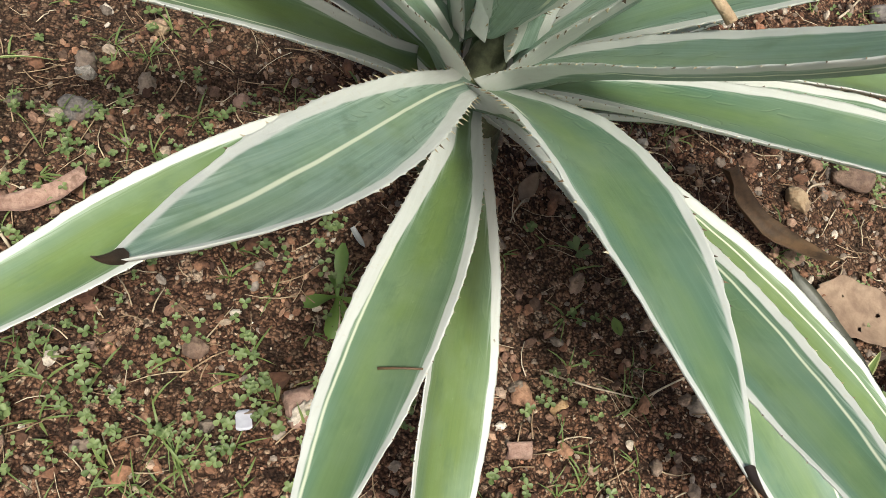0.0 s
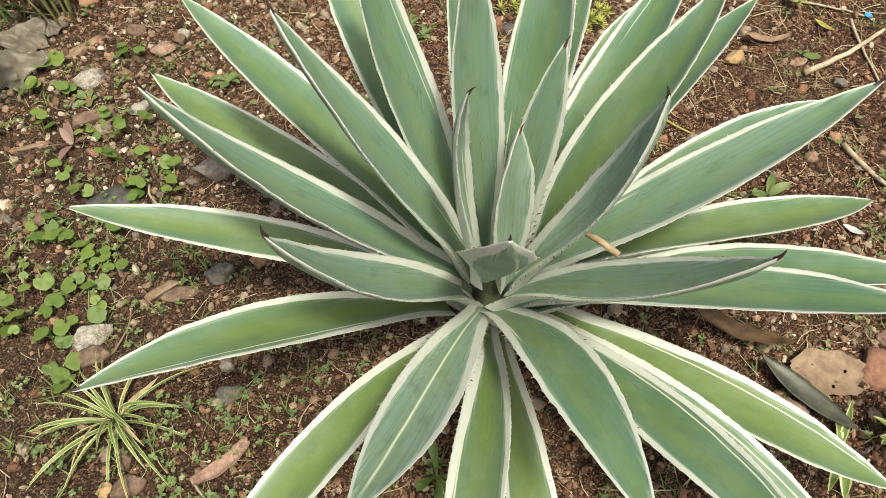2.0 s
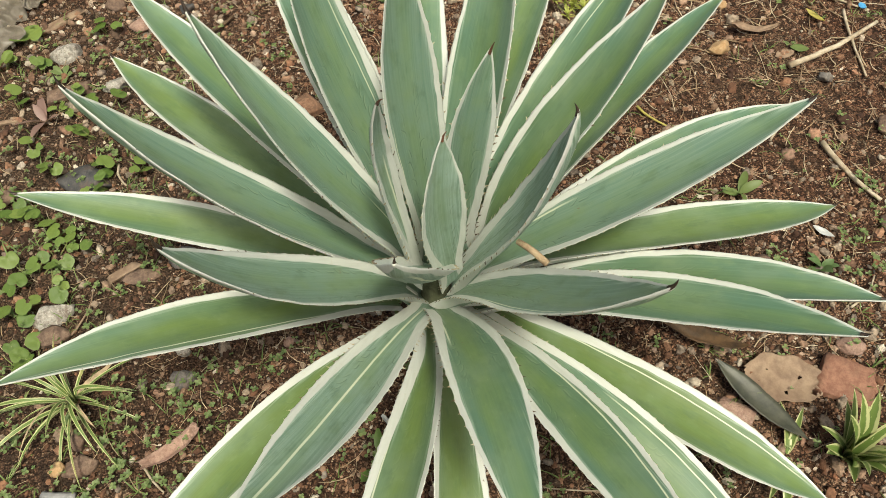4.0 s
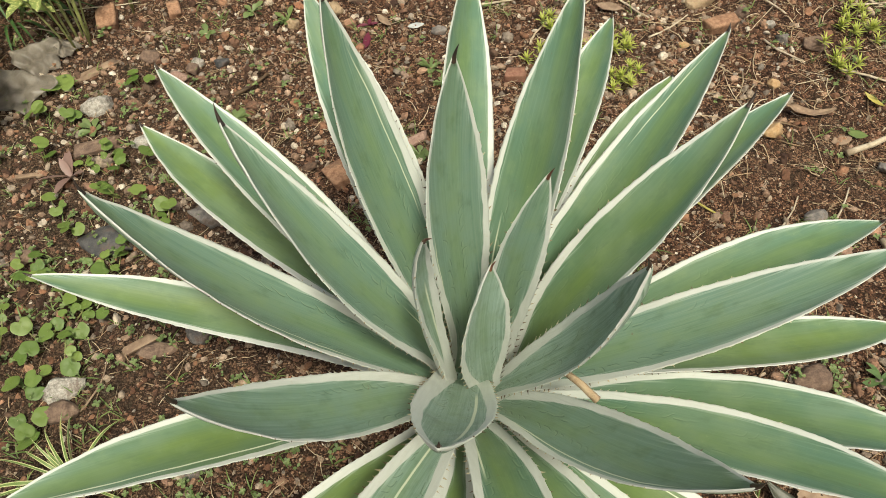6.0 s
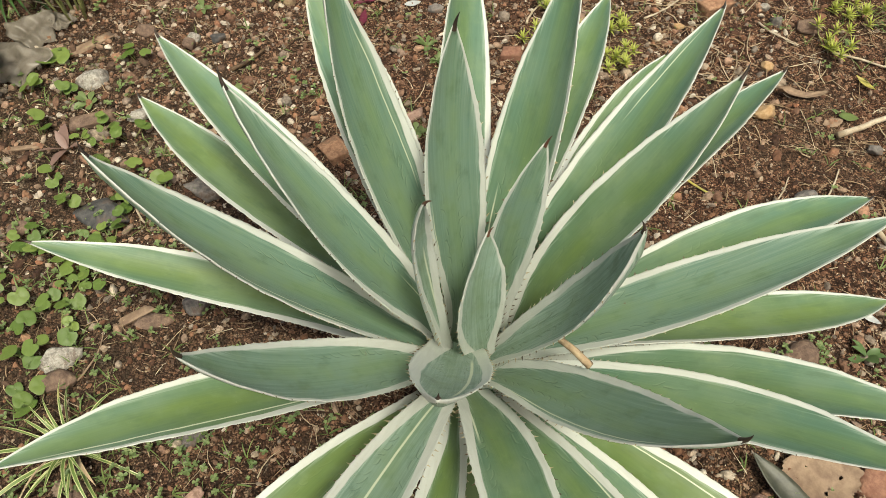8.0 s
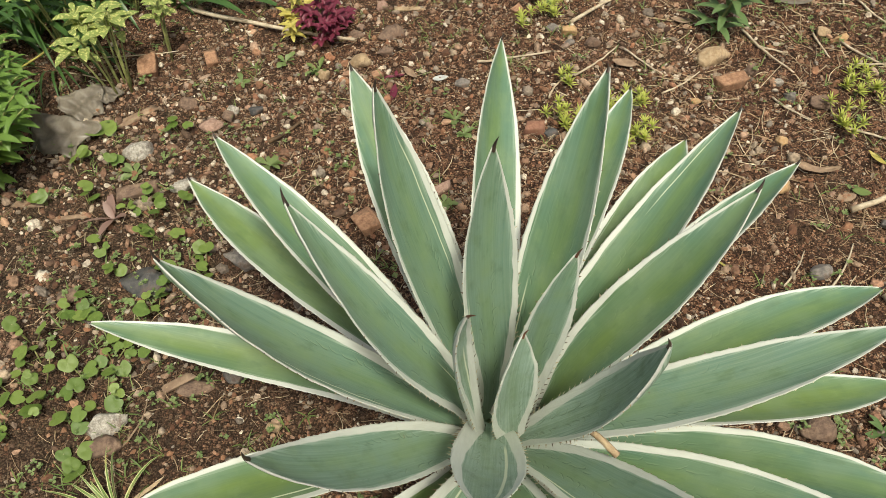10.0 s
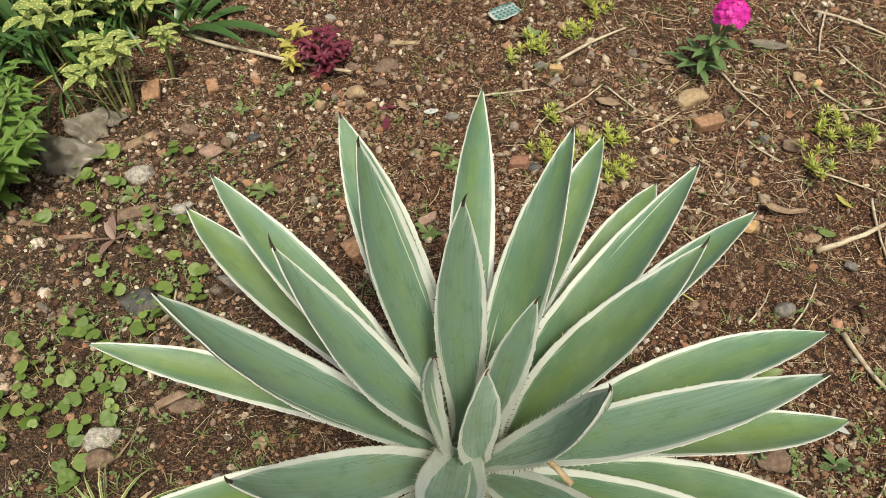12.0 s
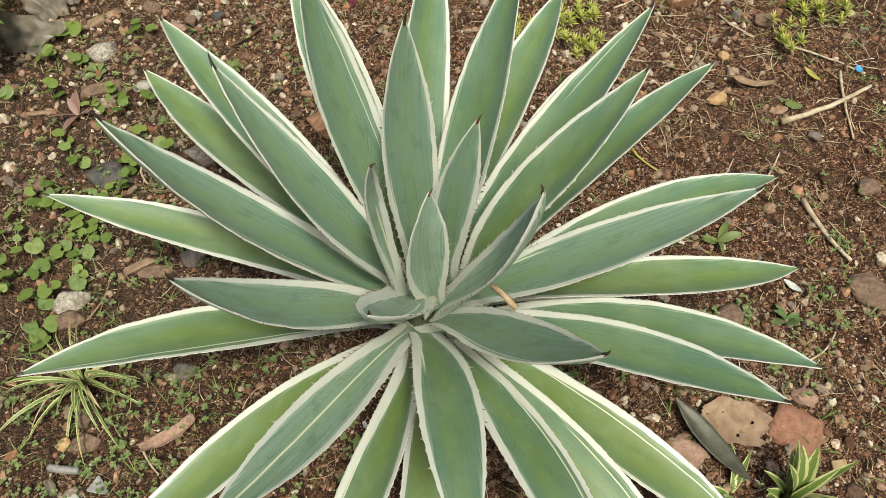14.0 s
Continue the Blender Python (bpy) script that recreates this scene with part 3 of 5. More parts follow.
STRAW = plain("straw", (0.30, 0.22, 0.13), (0.52, 0.43, 0.29), 0.8, 120, 0.2, True,
              ((0.0, (0.20, 0.13, 0.075)), (0.4, (0.36, 0.26, 0.16)), (0.8, (0.50, 0.41, 0.28)), (1.0, (0.62, 0.55, 0.42))))
BARK = plain("pale_bark", (0.30, 0.23, 0.15), (0.58, 0.50, 0.38), 0.8, 70, 0.4)
DEAD = plain("dead_leaf", (0.16, 0.10, 0.065), (0.33, 0.235, 0.155), 0.75, 45, 0.4)
DUSK = plain("dark_dead_leaf", (0.028, 0.032, 0.022), (0.080, 0.080, 0.055), 0.5, 50, 0.3)
HUSK = plain("brown_husk", (0.045, 0.027, 0.014), (0.15, 0.088, 0.042), 0.7, 45, 0.4)
FILM = plain("dirty_film", (0.13, 0.108, 0.082), (0.27, 0.235, 0.190), 0.42, 30, 0.2)
FILM.node_tree.nodes["Principled BSDF"].inputs["Alpha"].default_value = 0.72
WHITE = plain("white_plastic", (0.34, 0.35, 0.34), (0.50, 0.51, 0.50), 0.4, 60, 0.1)
GREYP = plain("grey_plastic", (0.17, 0.168, 0.165), (0.31, 0.308, 0.305), 0.45, 60, 0.2)
PLATE = plain("white_plate", (0.52, 0.53, 0.52), (0.62, 0.63, 0.62), 0.4, 60, 0.1)
LILAC = plain("lilac_plastic", (0.30, 0.30, 0.34), (0.42, 0.42, 0.47), 0.4, 60, 0.1)
BLUE = plain("blue_plastic", (0.05, 0.24, 0.50), (0.10, 0.38, 0.66), 0.4, 80, 0.0)
TEAL = plain("teal_print", (0.02, 0.14, 0.13), (0.05, 0.24, 0.21), 0.4, 80, 0.0)
WEED = foliage("weed_leaf", (0.070, 0.115, 0.030), (0.235, 0.300, 0.115))
GRASS = foliage("grass_leaf", (0.075, 0.125, 0.028), (0.21, 0.27, 0.085))
ROUND = foliage("round_leaf", (0.080, 0.145, 0.026), (0.220, 0.290, 0.070), 0.45, False)
SEDUM = foliage("stonecrop_leaf", (0.30, 0.36, 0.055), (0.52, 0.53, 0.15), 0.4)
HERB = foliage("herb_leaf", (0.058, 0.130, 0.022), (0.185, 0.285, 0.060), 0.42)
SPECK = foliage("speckled_leaf", (0.12, 0.19, 0.042), (0.33, 0.38, 0.12), 0.42, True, 190)
STRAP = foliage("strap_leaf", (0.024, 0.062, 0.017), (0.085, 0.165, 0.042), 0.35)
WINE = foliage("wine_leaf", (0.020, 0.005, 0.009), (0.25, 0.038, 0.075), 0.45)
YELLOW = foliage("yellow_leaf", (0.33, 0.30, 0.06), (0.56, 0.48, 0.14), 0.45)
PINKISH = foliage("mauve_leaf", (0.16, 0.09, 0.08), (0.36, 0.24, 0.20), 0.5)
PINKLEAF = foliage("pink_leaf_green", (0.070, 0.130, 0.042), (0.16, 0.24, 0.095), 0.45)
PETAL = foliage("magenta_petal", (0.50, 0.008, 0.27), (0.82, 0.045, 0.52), 0.5)
STEM = plain("green_stem", (0.14, 0.16, 0.045), (0.30, 0.30, 0.12), 0.6, 80, 0.2)
RIBBON = banded("ribbon_leaf", (0.12, 0.18, 0.042), (0.44, 0.45, 0.22), 0.62)


class Soup:
    """Gathers many small pieces into one mesh."""

    def __init__(self):
        self.v, self.f, self.a = [], [], []

    def add(self, verts, faces, across=None):
        o = len(self.v)
        self.v += [tuple(p) for p in verts]
        self.f += [tuple(o + i for i in f) for f in faces]
        self.a += across if across is not None else [0.0] * len(verts)

    def done(self, name, mat, smooth=True):
        ob = mesh_object(name, self.v, self.f, mat, smooth)
        ob.data.attributes.new("across", "FLOAT", "POINT").data.foreach_set("value", self.a)
        return ob


def tube(pts, r0, r1, m=6):
    pts = [Vector(p) for p in pts]
    verts, faces = [], []
    for i, p in enumerate(pts):
        d = (pts[min(i + 1, len(pts) - 1)] - pts[max(i - 1, 0)]).normalized()
        a = d.cross(Vector((0.31, 0.17, 0.93)))
        a = a.normalized() if a.length > 1e-4 else Vector((1, 0, 0))
        b = d.cross(a)
        r = r0 + (r1 - r0) * i / (len(pts) - 1)
        verts += [p + (a * math.cos(2 * math.pi * j / m) + b * math.sin(2 * math.pi * j / m)) * r for j in range(m)]
    for i in range(len(pts) - 1):
        faces += [(i * m + j, i * m + (j + 1) % m, (i + 1) * m + (j + 1) % m, (i + 1) * m + j) for j in range(m)]
    faces += [tuple(range(m - 1, -1, -1)), tuple(range(len(verts) - m, len(verts)))]
    return verts, faces


LANCE = (0.25, 0.75, 1.0, 0.92, 0.62, 0.05)
OVAL = (0.12, 0.78, 1.0, 0.95, 0.66, 0.04)
STRIP = (0.75, 0.95, 1.0, 0.92, 0.68, 0.04)
PADDLE = (0.16, 0.30, 0.62, 1.0, 0.95, 0.25)


def blade(base, way, length, width, droop=0.0, fold=0.25, shape=LANCE, roll=0.0):
    """A leaf with a folded midrib: it starts at base, heads along way and droops (or rises, when minus) by the end."""
    way = Vector(way).normalized()
    side = way.cross(Vector((0, 0, 1)))
    side = side.normalized() if side.length > 1e-3 else Vector((1, 0, 0))
    side = Matrix.Rotation(roll, 3, way) @ side
    p, d = Vector(base), way.copy()
    n = len(shape)
    verts, faces, across = [], [], []
    for i, w in enumerate(shape):
        nrm = side.cross(d).normalized()
        h = width * 0.5 * w
        verts += [p - side * h + nrm * h * fold, p, p + side * h + nrm * h * fold]
        across += [-1.0, 0.0, 1.0]
        p = p + d * (length / (n - 1))
        d = (d + Vector((0, 0, -droop / (n - 1)))).normalized()
    for i in range(n - 1):
        q = i * 3
        faces += [(q, q + 3, q + 4, q + 1), (q + 1, q + 4, q + 5, q + 2)]
    return verts, faces, across


def ico(sub):
    bm = bmesh.new()
    bmesh.ops.create_icosphere(bm, subdivisions=sub, radius=1.0)
    v = [x.co.copy() for x in bm.verts]
    f = [tuple(x.index for x in y.verts) for y in bm.faces]
    bm.free()
    return v, f


ICO = {1: ico(1), 2: ico(2), 3: ico(3)}


def stone(at, size, mat, label, turn=0.0, seed=0, rough=0.50, sink=0.3, name="stone", category="stone"):
    """A weathered, slightly angular stone bedded in the soil; size: length, breadth and height."""
    vs, fs = ICO[3]
    out = []
    rnd = random.Random(seed * 7 + 3)
    cuts = [(Vector((rnd.uniform(-1, 1), rnd.uniform(-1, 1), rnd.uniform(-0.7, 1))).normalized(), rnd.uniform(0.55, 0.85)) for _ in range(9)]
    for v in vs:
        p = v * (1 + rough * 0.5 * noise.noise(v * 1.3 + Vector((seed * 3.7, 0, 0))))
        for nrm, d in cuts:
            over = p.dot(nrm) - d
            if over > 0:
                p = p - nrm * over * 0.95
        p = p * (1 + rough * 0.30 * noise.noise(v * 4.3 + Vector((0, seed * 2.1, 0))) + rough * 0.22 * noise.noise(v * 11 + Vector((0, 0, seed * 1.3))))
        out.append((p.x * size[0] / 2.0, p.y * size[1] / 2.0, p.z * size[2] / 2.0))
    ob = mesh_object(name, out, fs, mat)
    z = height(at[0], at[1]) + size[2] * (0.5 - sink)
    ob.location, ob.rotation_euler = (at[0], at[1], z), (rnd.uniform(-0.12, 0.12), rnd.uniform(-0.12, 0.12), radians(turn))
    return tagged(ob, label, category, "stones on the soil")


def chip(at, size, mat, label, turn=0.0, seed=0, name="brick_chip", category="brick chip", tilt=0.0, bite=0.14):
    """A broken, edge-worn piece of brick or tile."""
    bm = bmesh.new()
    bmesh.ops.create_cube(bm, size=1.0)
    rnd = random.Random(seed * 13 + 5)
    for v in bm.verts:
        v.co.x += rnd.uniform(-bite, bite) * (1 if v.co.x < 0 else 1.4)
        v.co.y += rnd.uniform(-bite, bite) * 1.3
    bmesh.ops.subdivide_edges(bm, edges=bm.edges, cuts=4, use_grid_fill=True)
    for v in bm.verts:
        k = sum(abs(abs(c) - 0.5) < 0.02 for c in v.co)
        v.co *= 1 - 0.05 * max(0, k - 1)
        v.co += Vector((1, 1, 0.6)) * 0.05 * noise.noise(v.co * 4 + Vector((seed, seed * 0.7, 0)))
        v.co = Vector((v.co.x * size[0], v.co.y * size[1], v.co.z * size[2])) * 0.80
    me = bpy.data.meshes.new(name)
    bm.to_mesh(me)
    bm.free()
    me.materials.append(mat)
    me.polygons.foreach_set("use_smooth", [True] * len(me.polygons))
    ob = new(name, me)
    ob.location = (at[0], at[1], height(at[0], at[1]) + size[2] * 0.25 + abs(math.sin(radians(tilt))) * size[1] * 0.4)
    ob.rotation_euler = (radians(tilt), radians(rnd.uniform(-6, 6)), radians(turn))
    return tagged(ob, label, category, "wood chips" if name == "wood_chip" else "brick and tile chips")


def stick(a, b, r, label, mat=BARK, bow=0.01, seed=0, name="stick", category="stick", lift=0.0, taper=0.6):
    """A dry stick or stalk lying between two points of the ground."""
    rnd = random.Random(seed + 11)
    pts, n = [], 9
    side = Vector((b[1] - a[1], a[0] - b[0], 0)).normalized()
    for i in range(n):
        f = i / (n - 1)
        p = Vector((a[0] + (b[0] - a[0]) * f, a[1] + (b[1] - a[1]) * f, 0)) + side * (bow * math.sin(math.pi * f) + rnd.uniform(-1, 1) * r * 0.25)
        p.z = (height(a[0], a[1]) * (1 - f) + height(b[0], b[1]) * f + height(p.x, p.y)) / 2 + r * 0.8 + 0.004 + lift * f
        pts.append(p)
    v, f = tube(pts, r, r * taper, 7)
    return tagged(mesh_object(name, v, f, mat), label, category, "dry sticks")


def sheet(at, length, width, mat, label, turn=0.0, curl=0.3, seed=0, name="dead_leaf", category="dead leaf", shape=OVAL, lift=0.006, crumple=0.12, group="leaf litter", holes=()):
    """A fallen leaf or scrap: a crumpled, slightly curled thin body with an underside."""
    n, m = (64, 48) if holes else (13, 7)
    top, bottom = [], []
    for i in range(n):
        f = i / (n - 1)
        w = np.interp(f * (len(shape) - 1), range(len(shape)), shape) * width / 2
        for j in range(m):
            u = 2 * j / (m - 1) - 1
            ragged = 1 + crumple * 0.9 * noise.noise((seed * 3.1 + u * 2, f * 5, 1.0))
            z = curl * w * u * u + curl * length * 0.25 * (2 * f - 1) ** 2 + crumple * width * 0.35 * noise.noise((f * 4 + seed, u * 1.6, seed * 0.7))
            top.append(Vector(((f - 0.5) * length * ragged, u * w * ragged, z)))
            bottom.append(top[-1] - Vector((0, 0, 0.0008)))
    k = n * m
    faces = []
    for i in range(n - 1):
        for j in range(m - 1):
            q = i * m + j
            if any(math.hypot(top[q].x - hx, top[q].y - hy) < hr * (1 + 0.9 * noise.noise(top[q] * 300)) for hx, hy, hr in holes):
                continue
            faces += [(q, q + m, q + m + 1, q + 1), (k + q, k + q + 1, k + q + m + 1, k + q + m)]
    for i in range(n - 1):
        a, b = i * m, i * m + m - 1
        faces += [(a, k + a, k + a + m, a + m), (b, b + m, k + b + m, k + b)]
    ob = mesh_object(name, top + bottom, faces, mat)
    ob.location, ob.rotation_euler = (at[0], at[1], height(at[0], at[1]) + lift), (0, 0, radians(turn))
    return tagged(ob, label, category, group)


def ground_point(x, y, up=0.0):
    return Vector((x, y, height(x, y) + up))


# -- larger stones, one by one --
stone((-0.555, 0.171), (0.066, 0.046, 0.036), PALE, "pale speckled stone half sunk in the soil", 25, 1)
stone((-0.604, 0.749), (0.058, 0.054, 0.040), PALE, "pale lumpy stone beside round-leaved weeds", 60, 2)
stone((-0.506, 0.652), (0.050, 0.034, 0.026), PALE, "small whitish stone under an agave leaf", 20, 3)
stone((-0.541, 0.428), (0.105, 0.064, 0.022), SLATE, "flat dark grey slate stone among round leaves", -8, 4, 0.2)
stone((-0.668, 0.409), (0.045, 0.038, 0.028), BROWN, "rough dark brown stone on the soil", 0, 5)
stone((-0.379, 0.469), (0.085, 0.044, 0.030), GREY, "rough grey stone beneath the agave leaves", -20, 6)
stone((-0.425, 0.217), (0.066, 0.034, 0.018), BROWN, "flat grey-brown stone on the soil", 8, 7)
stone((-0.473, 0.818), (0.056, 0.044, 0.032), ROSE, "rounded reddish stone among gravel", 10, 8)
stone((-0.440, 0.841), (0.034, 0.034, 0.024), BROWN, "brown stone among gravel", 40, 9)
stone((-0.525, 0.879), (0.040, 0.044, 0.026), BROWN, "angular brown stone among gravel", 70, 10)
stone((-0.436, 0.858), (0.030, 0.030, 0.022), PALE, "small cream stone among gravel", 15, 11)
stone((-0.387, 0.857), (0.036, 0.030, 0.022), SLATE, "small bluish dark stone among gravel", 15, 12)
stone((-0.166, 0.977), (0.050, 0.044, 0.034), TAN, "smooth tan stone behind the agave", -10, 13)
stone((-0.109, 1.004), (0.045, 0.028, 0.018), BROWN, "flat brownish stone behind the agave", 10, 14)
stone((-0.097, 1.065), (0.070, 0.046, 0.024), BROWN, "slab-like brown stone behind the agave", 20, 15)
stone((-0.170, 1.067), (0.040, 0.026, 0.018), BROWN, "small brown stone beside a dry stalk", 0, 16)
stone((-0.115, 1.169), (0.034, 0.030, 0.026), ROSE, "small round reddish-brown stone", 0, 17)
stone((-0.244, 0.943), (0.036, 0.030, 0.022), TAN, "small tan stone among weeds", 30, 18)
stone((0.214, 0.729), (0.030, 0.026, 0.020), SLATE, "small blackish stone next to a brick chip", 10, 19)
stone((0.350, 0.997), (0.038, 0.034, 0.026), BROWN, "rounded brown stone on bare soil", 10, 20)
stone((0.298, 0.998), (0.024, 0.020, 0.016), GREY, "small grey stone on bare soil", 10, 21)
stone((0.270, 1.052), (0.034, 0.028, 0.020), GREY, "grey stone beside a dry stalk", 10, 22)
stone((0.598, 0.917), (0.074, 0.054, 0.042), TAN, "large rounded tan stone below the pink flower", 5, 23, 0.2)
stone((0.666, 0.872), (0.036, 0.032, 0.026), BROWN, "rounded olive-brown stone on the soil", 10, 24)
stone((0.771, 0.762), (0.062, 0.042, 0.030), BROWN, "rounded brown stone near yellow stonecrop", -15, 25, 0.2)
stone((0.722, 0.785), (0.032, 0.030, 0.024), GREY, "grey pebble among straw", 10, 26)
stone((0.708, 0.830), (0.028, 0.022, 0.018), PALE, "small whitish pebble among straw", 10, 27)
stone((0.866, 0.987), (0.036, 0.034, 0.026), TAN, "pale tan stone among straw", 10, 28)
stone((0.901, 0.961), (0.040, 0.026, 0.024), OCHRE, "small ochre stone among straw", 10, 29)
stone((0.614, 0.542), (0.060, 0.036, 0.028), OCHRE, "ochre-brown stone behind an agave leaf tip", 20, 30)
stone((0.661, 0.664), (0.022, 0.036, 0.020), OCHRE, "small orange stone on bare soil", 10, 31)
stone((0.618, 0.354), (0.044, 0.034, 0.030), GREY, "round dark stone on bare soil", 0, 32, 0.2)
stone((0.507, 0.074), (0.058, 0.048, 0.036), BROWN, "brown stone under the agave leaves", 10, 33)
stone((0.775, 0.441), (0.034, 0.026, 0.022), GREY, "grey pebble on bare soil", 10, 34)
stone((0.763, 0.112), (0.080, 0.066, 0.034), BROWN, "large flat brown stone on the soil", -35, 35, 0.25)
stone((0.590, -0.062), (0.046, 0.034, 0.022), ROSE, "rosy flat stone beneath a leaf tip", -30, 36)
stone((-0.493, -0.069), (0.060, 0.028, 0.020), BROWN, "brown stone beside the ribbon-leaved plant", 10, 37)
stone((-0.519, -0.070), (0.026, 0.022, 0.018), OCHRE, "small orange stone beside the ribbon-leaved plant", 10, 38)
stone((-0.552, 0.130), (0.046, 0.040, 0.026), BROWN, "brown stone beneath an agave leaf", 10, 39)
stone((-0.357, 0.035), (0.040, 0.030, 0.022), GREY, "grey stone in the shade of the leaves", 10, 40)
stone((-0.495, -0.033), (0.022, 0.046, 0.026), BROWN, "brown stone under ribbon leaves", 10, 41)
stone((0.094, -0.213), (0.026, 0.030, 0.024), BRICK, "rusty lump of stone in front of the agave", 10, 42)
stone((0.129, -0.224), (0.020, 0.018, 0.015), OCHRE, "small rusty pebble in front of the agave", 10, 43)
stone((0.319, -0.236), (0.034, 0.038, 0.026), PALE, "pale grey stone in front of the agave", 10, 44)
stone((0.358, -0.264), (0.036, 0.040, 0.026), OCHRE, "amber-brown stone in front of the agave", 40, 45)
stone((0.427, 0.034), (0.030, 0.034, 0.026), TAN, "pale tan stone beside the dry husk", 20, 46)
stone((-0.358, -0.281), (0.032, 0.026, 0.022), BROWN, "brown stone among low weeds", 10, 47)
stone((-0.211, -0.192), (0.026, 0.022, 0.014), BROWN, "small brown stone among clover", 10, 48)
stone((-0.296, -0.093), (0.030, 0.024, 0.018), TAN, "small tan stone under a leaf", 10, 49)
stone((-0.302, 0.146), (0.026, 0.020, 0.016), TAN, "small tan stone in shade", 10, 50)
stone((-0.206, 0.071), (0.018, 0.018, 0.015), ROSE, "small reddish pebble in shade", 10, 51)
stone((-0.357, 0.033), (0.030, 0.026, 0.018), GREY, "grey stone lying in shade", 10, 52)
stone((-0.359, 0.080), (0.022, 0.022, 0.017), PALE, "small white quartz pebble", 10, 53)
stone((-0.375, 0.476), (0.060, 0.036, 0.028), GREY, "rough grey stone between round-leaved weeds", -10, 54)
stone((-0.368, 0.241), (0.050, 0.046, 0.026), GREY, "rough pitted grey stone", -10, 55)
stone((0.833, 0.319), (0.05, 0.04, 0.03), BROWN, "brown stone on bare soil", 30, 56)
stone((0.524, 0.792), (0.026, 0.020, 0.016), OCHRE, "small ochre pebble on bare soil", 0, 57)
stone((0.048, 0.890), (0.034, 0.026, 0.018), GREY, "grey stone behind an agave leaf", 0, 58)
stone((-0.232, 1.264), (0.034, 0.030, 0.020), PALE, "pale stone beyond the wine-red plant", 0, 59)
stone((0.786, 1.184), (0.03, 0.026, 0.018), BROWN, "brown stone beside the pink flower", 0, 60)

# -- brick and tile chips --
chip((-0.626, 0.991), (0.044, 0.050, 0.036), BRICK, "orange broken brick piece under speckled leaves", 10, 1, tilt=20)
chip((-0.490, 1.008), (0.030, 0.040, 0.024), BRICK, "orange-brown broken brick piece", 12, 2, tilt=12)
chip((0.611, 0.839), (0.066, 0.040, 0.034), BRICK, "chunky orange-brown brick piece on bare soil", 6, 3)
chip((0.180, 0.739), (0.042, 0.028, 0.022), CLAY, "dark red brick chip beside the agave", 0, 4)
chip((-0.131, 0.933), (0.030, 0.020, 0.014), BRICK, "small orange brick chip on soil", 20, 5)
chip((0.199, 1.127), (0.030, 0.022, 0.014), BRICK, "small orange brick chip on bare soil", 30, 6)
chip((0.304, 1.035), (0.046, 0.022, 0.022), OCHRE, "crumbly ochre brick piece at a stalk's end", 0, 7)
chip((-0.594, 0.645), (0.094, 0.036, 0.012), BROWN, "flat grey-brown tile piece on the soil", 12, 8, "tile_chip", "tile chip")
chip((-0.155, 0.531), (0.050, 0.056, 0.026), BRICK, "dull red brick piece between agave leaves", 35, 9)
chip((-0.016, 0.598), (0.046, 0.026, 0.010), ROSE, "pink tile chip between agave leaves", 25, 10, "tile_chip", "tile chip")
chip((-0.304, 0.261), (0.034, 0.032, 0.010), BRICK, "flat orange tile chip on the soil", 30, 11, "tile_chip", "tile chip")
chip((0.561, -0.118), (0.100, 0.076, 0.014), CLAY, "large flat red clay tile piece", -28, 12, "tile_chip", "tile chip", 8, 0.14)
chip((0.389, -0.135), (0.060, 0.046, 0.012), ROSE, "rosy tile piece under a dead leaf", -40, 13, "tile_chip", "tile chip")
chip((-0.108, -0.241), (0.034, 0.036, 0.008), ROSE, "flat pinkish tile chip among weeds", 15, 14, "tile_chip", "tile chip", 0, 0.26)
chip((0.091, -0.265), (0.030, 0.017, 0.010), ROSE, "small tan brick chip in front of the agave", 0, 15)
chip((0.610, -0.168), (0.024, 0.017, 0.012), TAN, "small orange chip beside the tile", 0, 16)
chip((-0.460, 0.231), (0.060, 0.020, 0.010), DEAD, "elongated brown wood chip on the soil", 26, 17, "wood_chip", "wood chip")
chip((-0.046, 1.157), (0.090, 0.016, 0.006), TAN, "flat tan wood strip behind the agave", 2, 18, "wood_chip", "wood chip", 0, 0.06)
chip((-0.641, 0.845), (0.100, 0.022, 0.006), DEAD, "thin brown wood splinter on soil", 24, 19, "wood_chip", "wood chip", 0, 0.2)
chip((-0.795, 0.628), (0.075, 0.020, 0.006), DEAD, "brown wood splinter at the bed's edge", -5, 20, "wood_chip", "wood chip", 0, 0.15)

# -- sticks, stalks and straw --
stick((-0.583, 1.207), (-0.176, 1.033), 0.0058, "long pale dry stalk beside a wine-red plant", seed=1, lift=0.01, bow=0.012)
stick((0.088, 0.952), (0.250, 0.962), 0.0030, "short pale straw on bare soil", seed=2, bow=0.002)
stick((0.310, 1.055), (0.498, 1.180), 0.0046, "pale dry stalk on bare soil", seed=3, bow=-0.008)
stick((0.224, 0.824), (0.293, 0.894), 0.0024, "thin bent pale straw on soil", seed=4, bow=-0.012)
stick((0.290, 0.890), (0.403, 0.979), 0.0026, "thin pale straw on the soil", seed=5, bow=0.004)
stick((0.724, 0.480), (0.927, 0.556), 0.0060, "thick pale dry stalk on bare soil", seed=6, bow=0.006)
stick((0.704, 0.296), (0.746, 0.167), 0.0052, "grey weathered stick on bare soil", seed=7, bow=0.006)
stick((0.880, 0.600), (0.847, 0.431), 0.0032, "thin brown stick across a pale stalk", seed=8, bow=0.004)
stick((0.690, 1.009), (0.750, 0.852), 0.0030, "thin dry straw below the pink flower", seed=9, bow=0.004)
stick((0.708, 0.956), (0.764, 0.921), 0.0024, "thin dry straw on the soil", seed=10, bow=0.004)
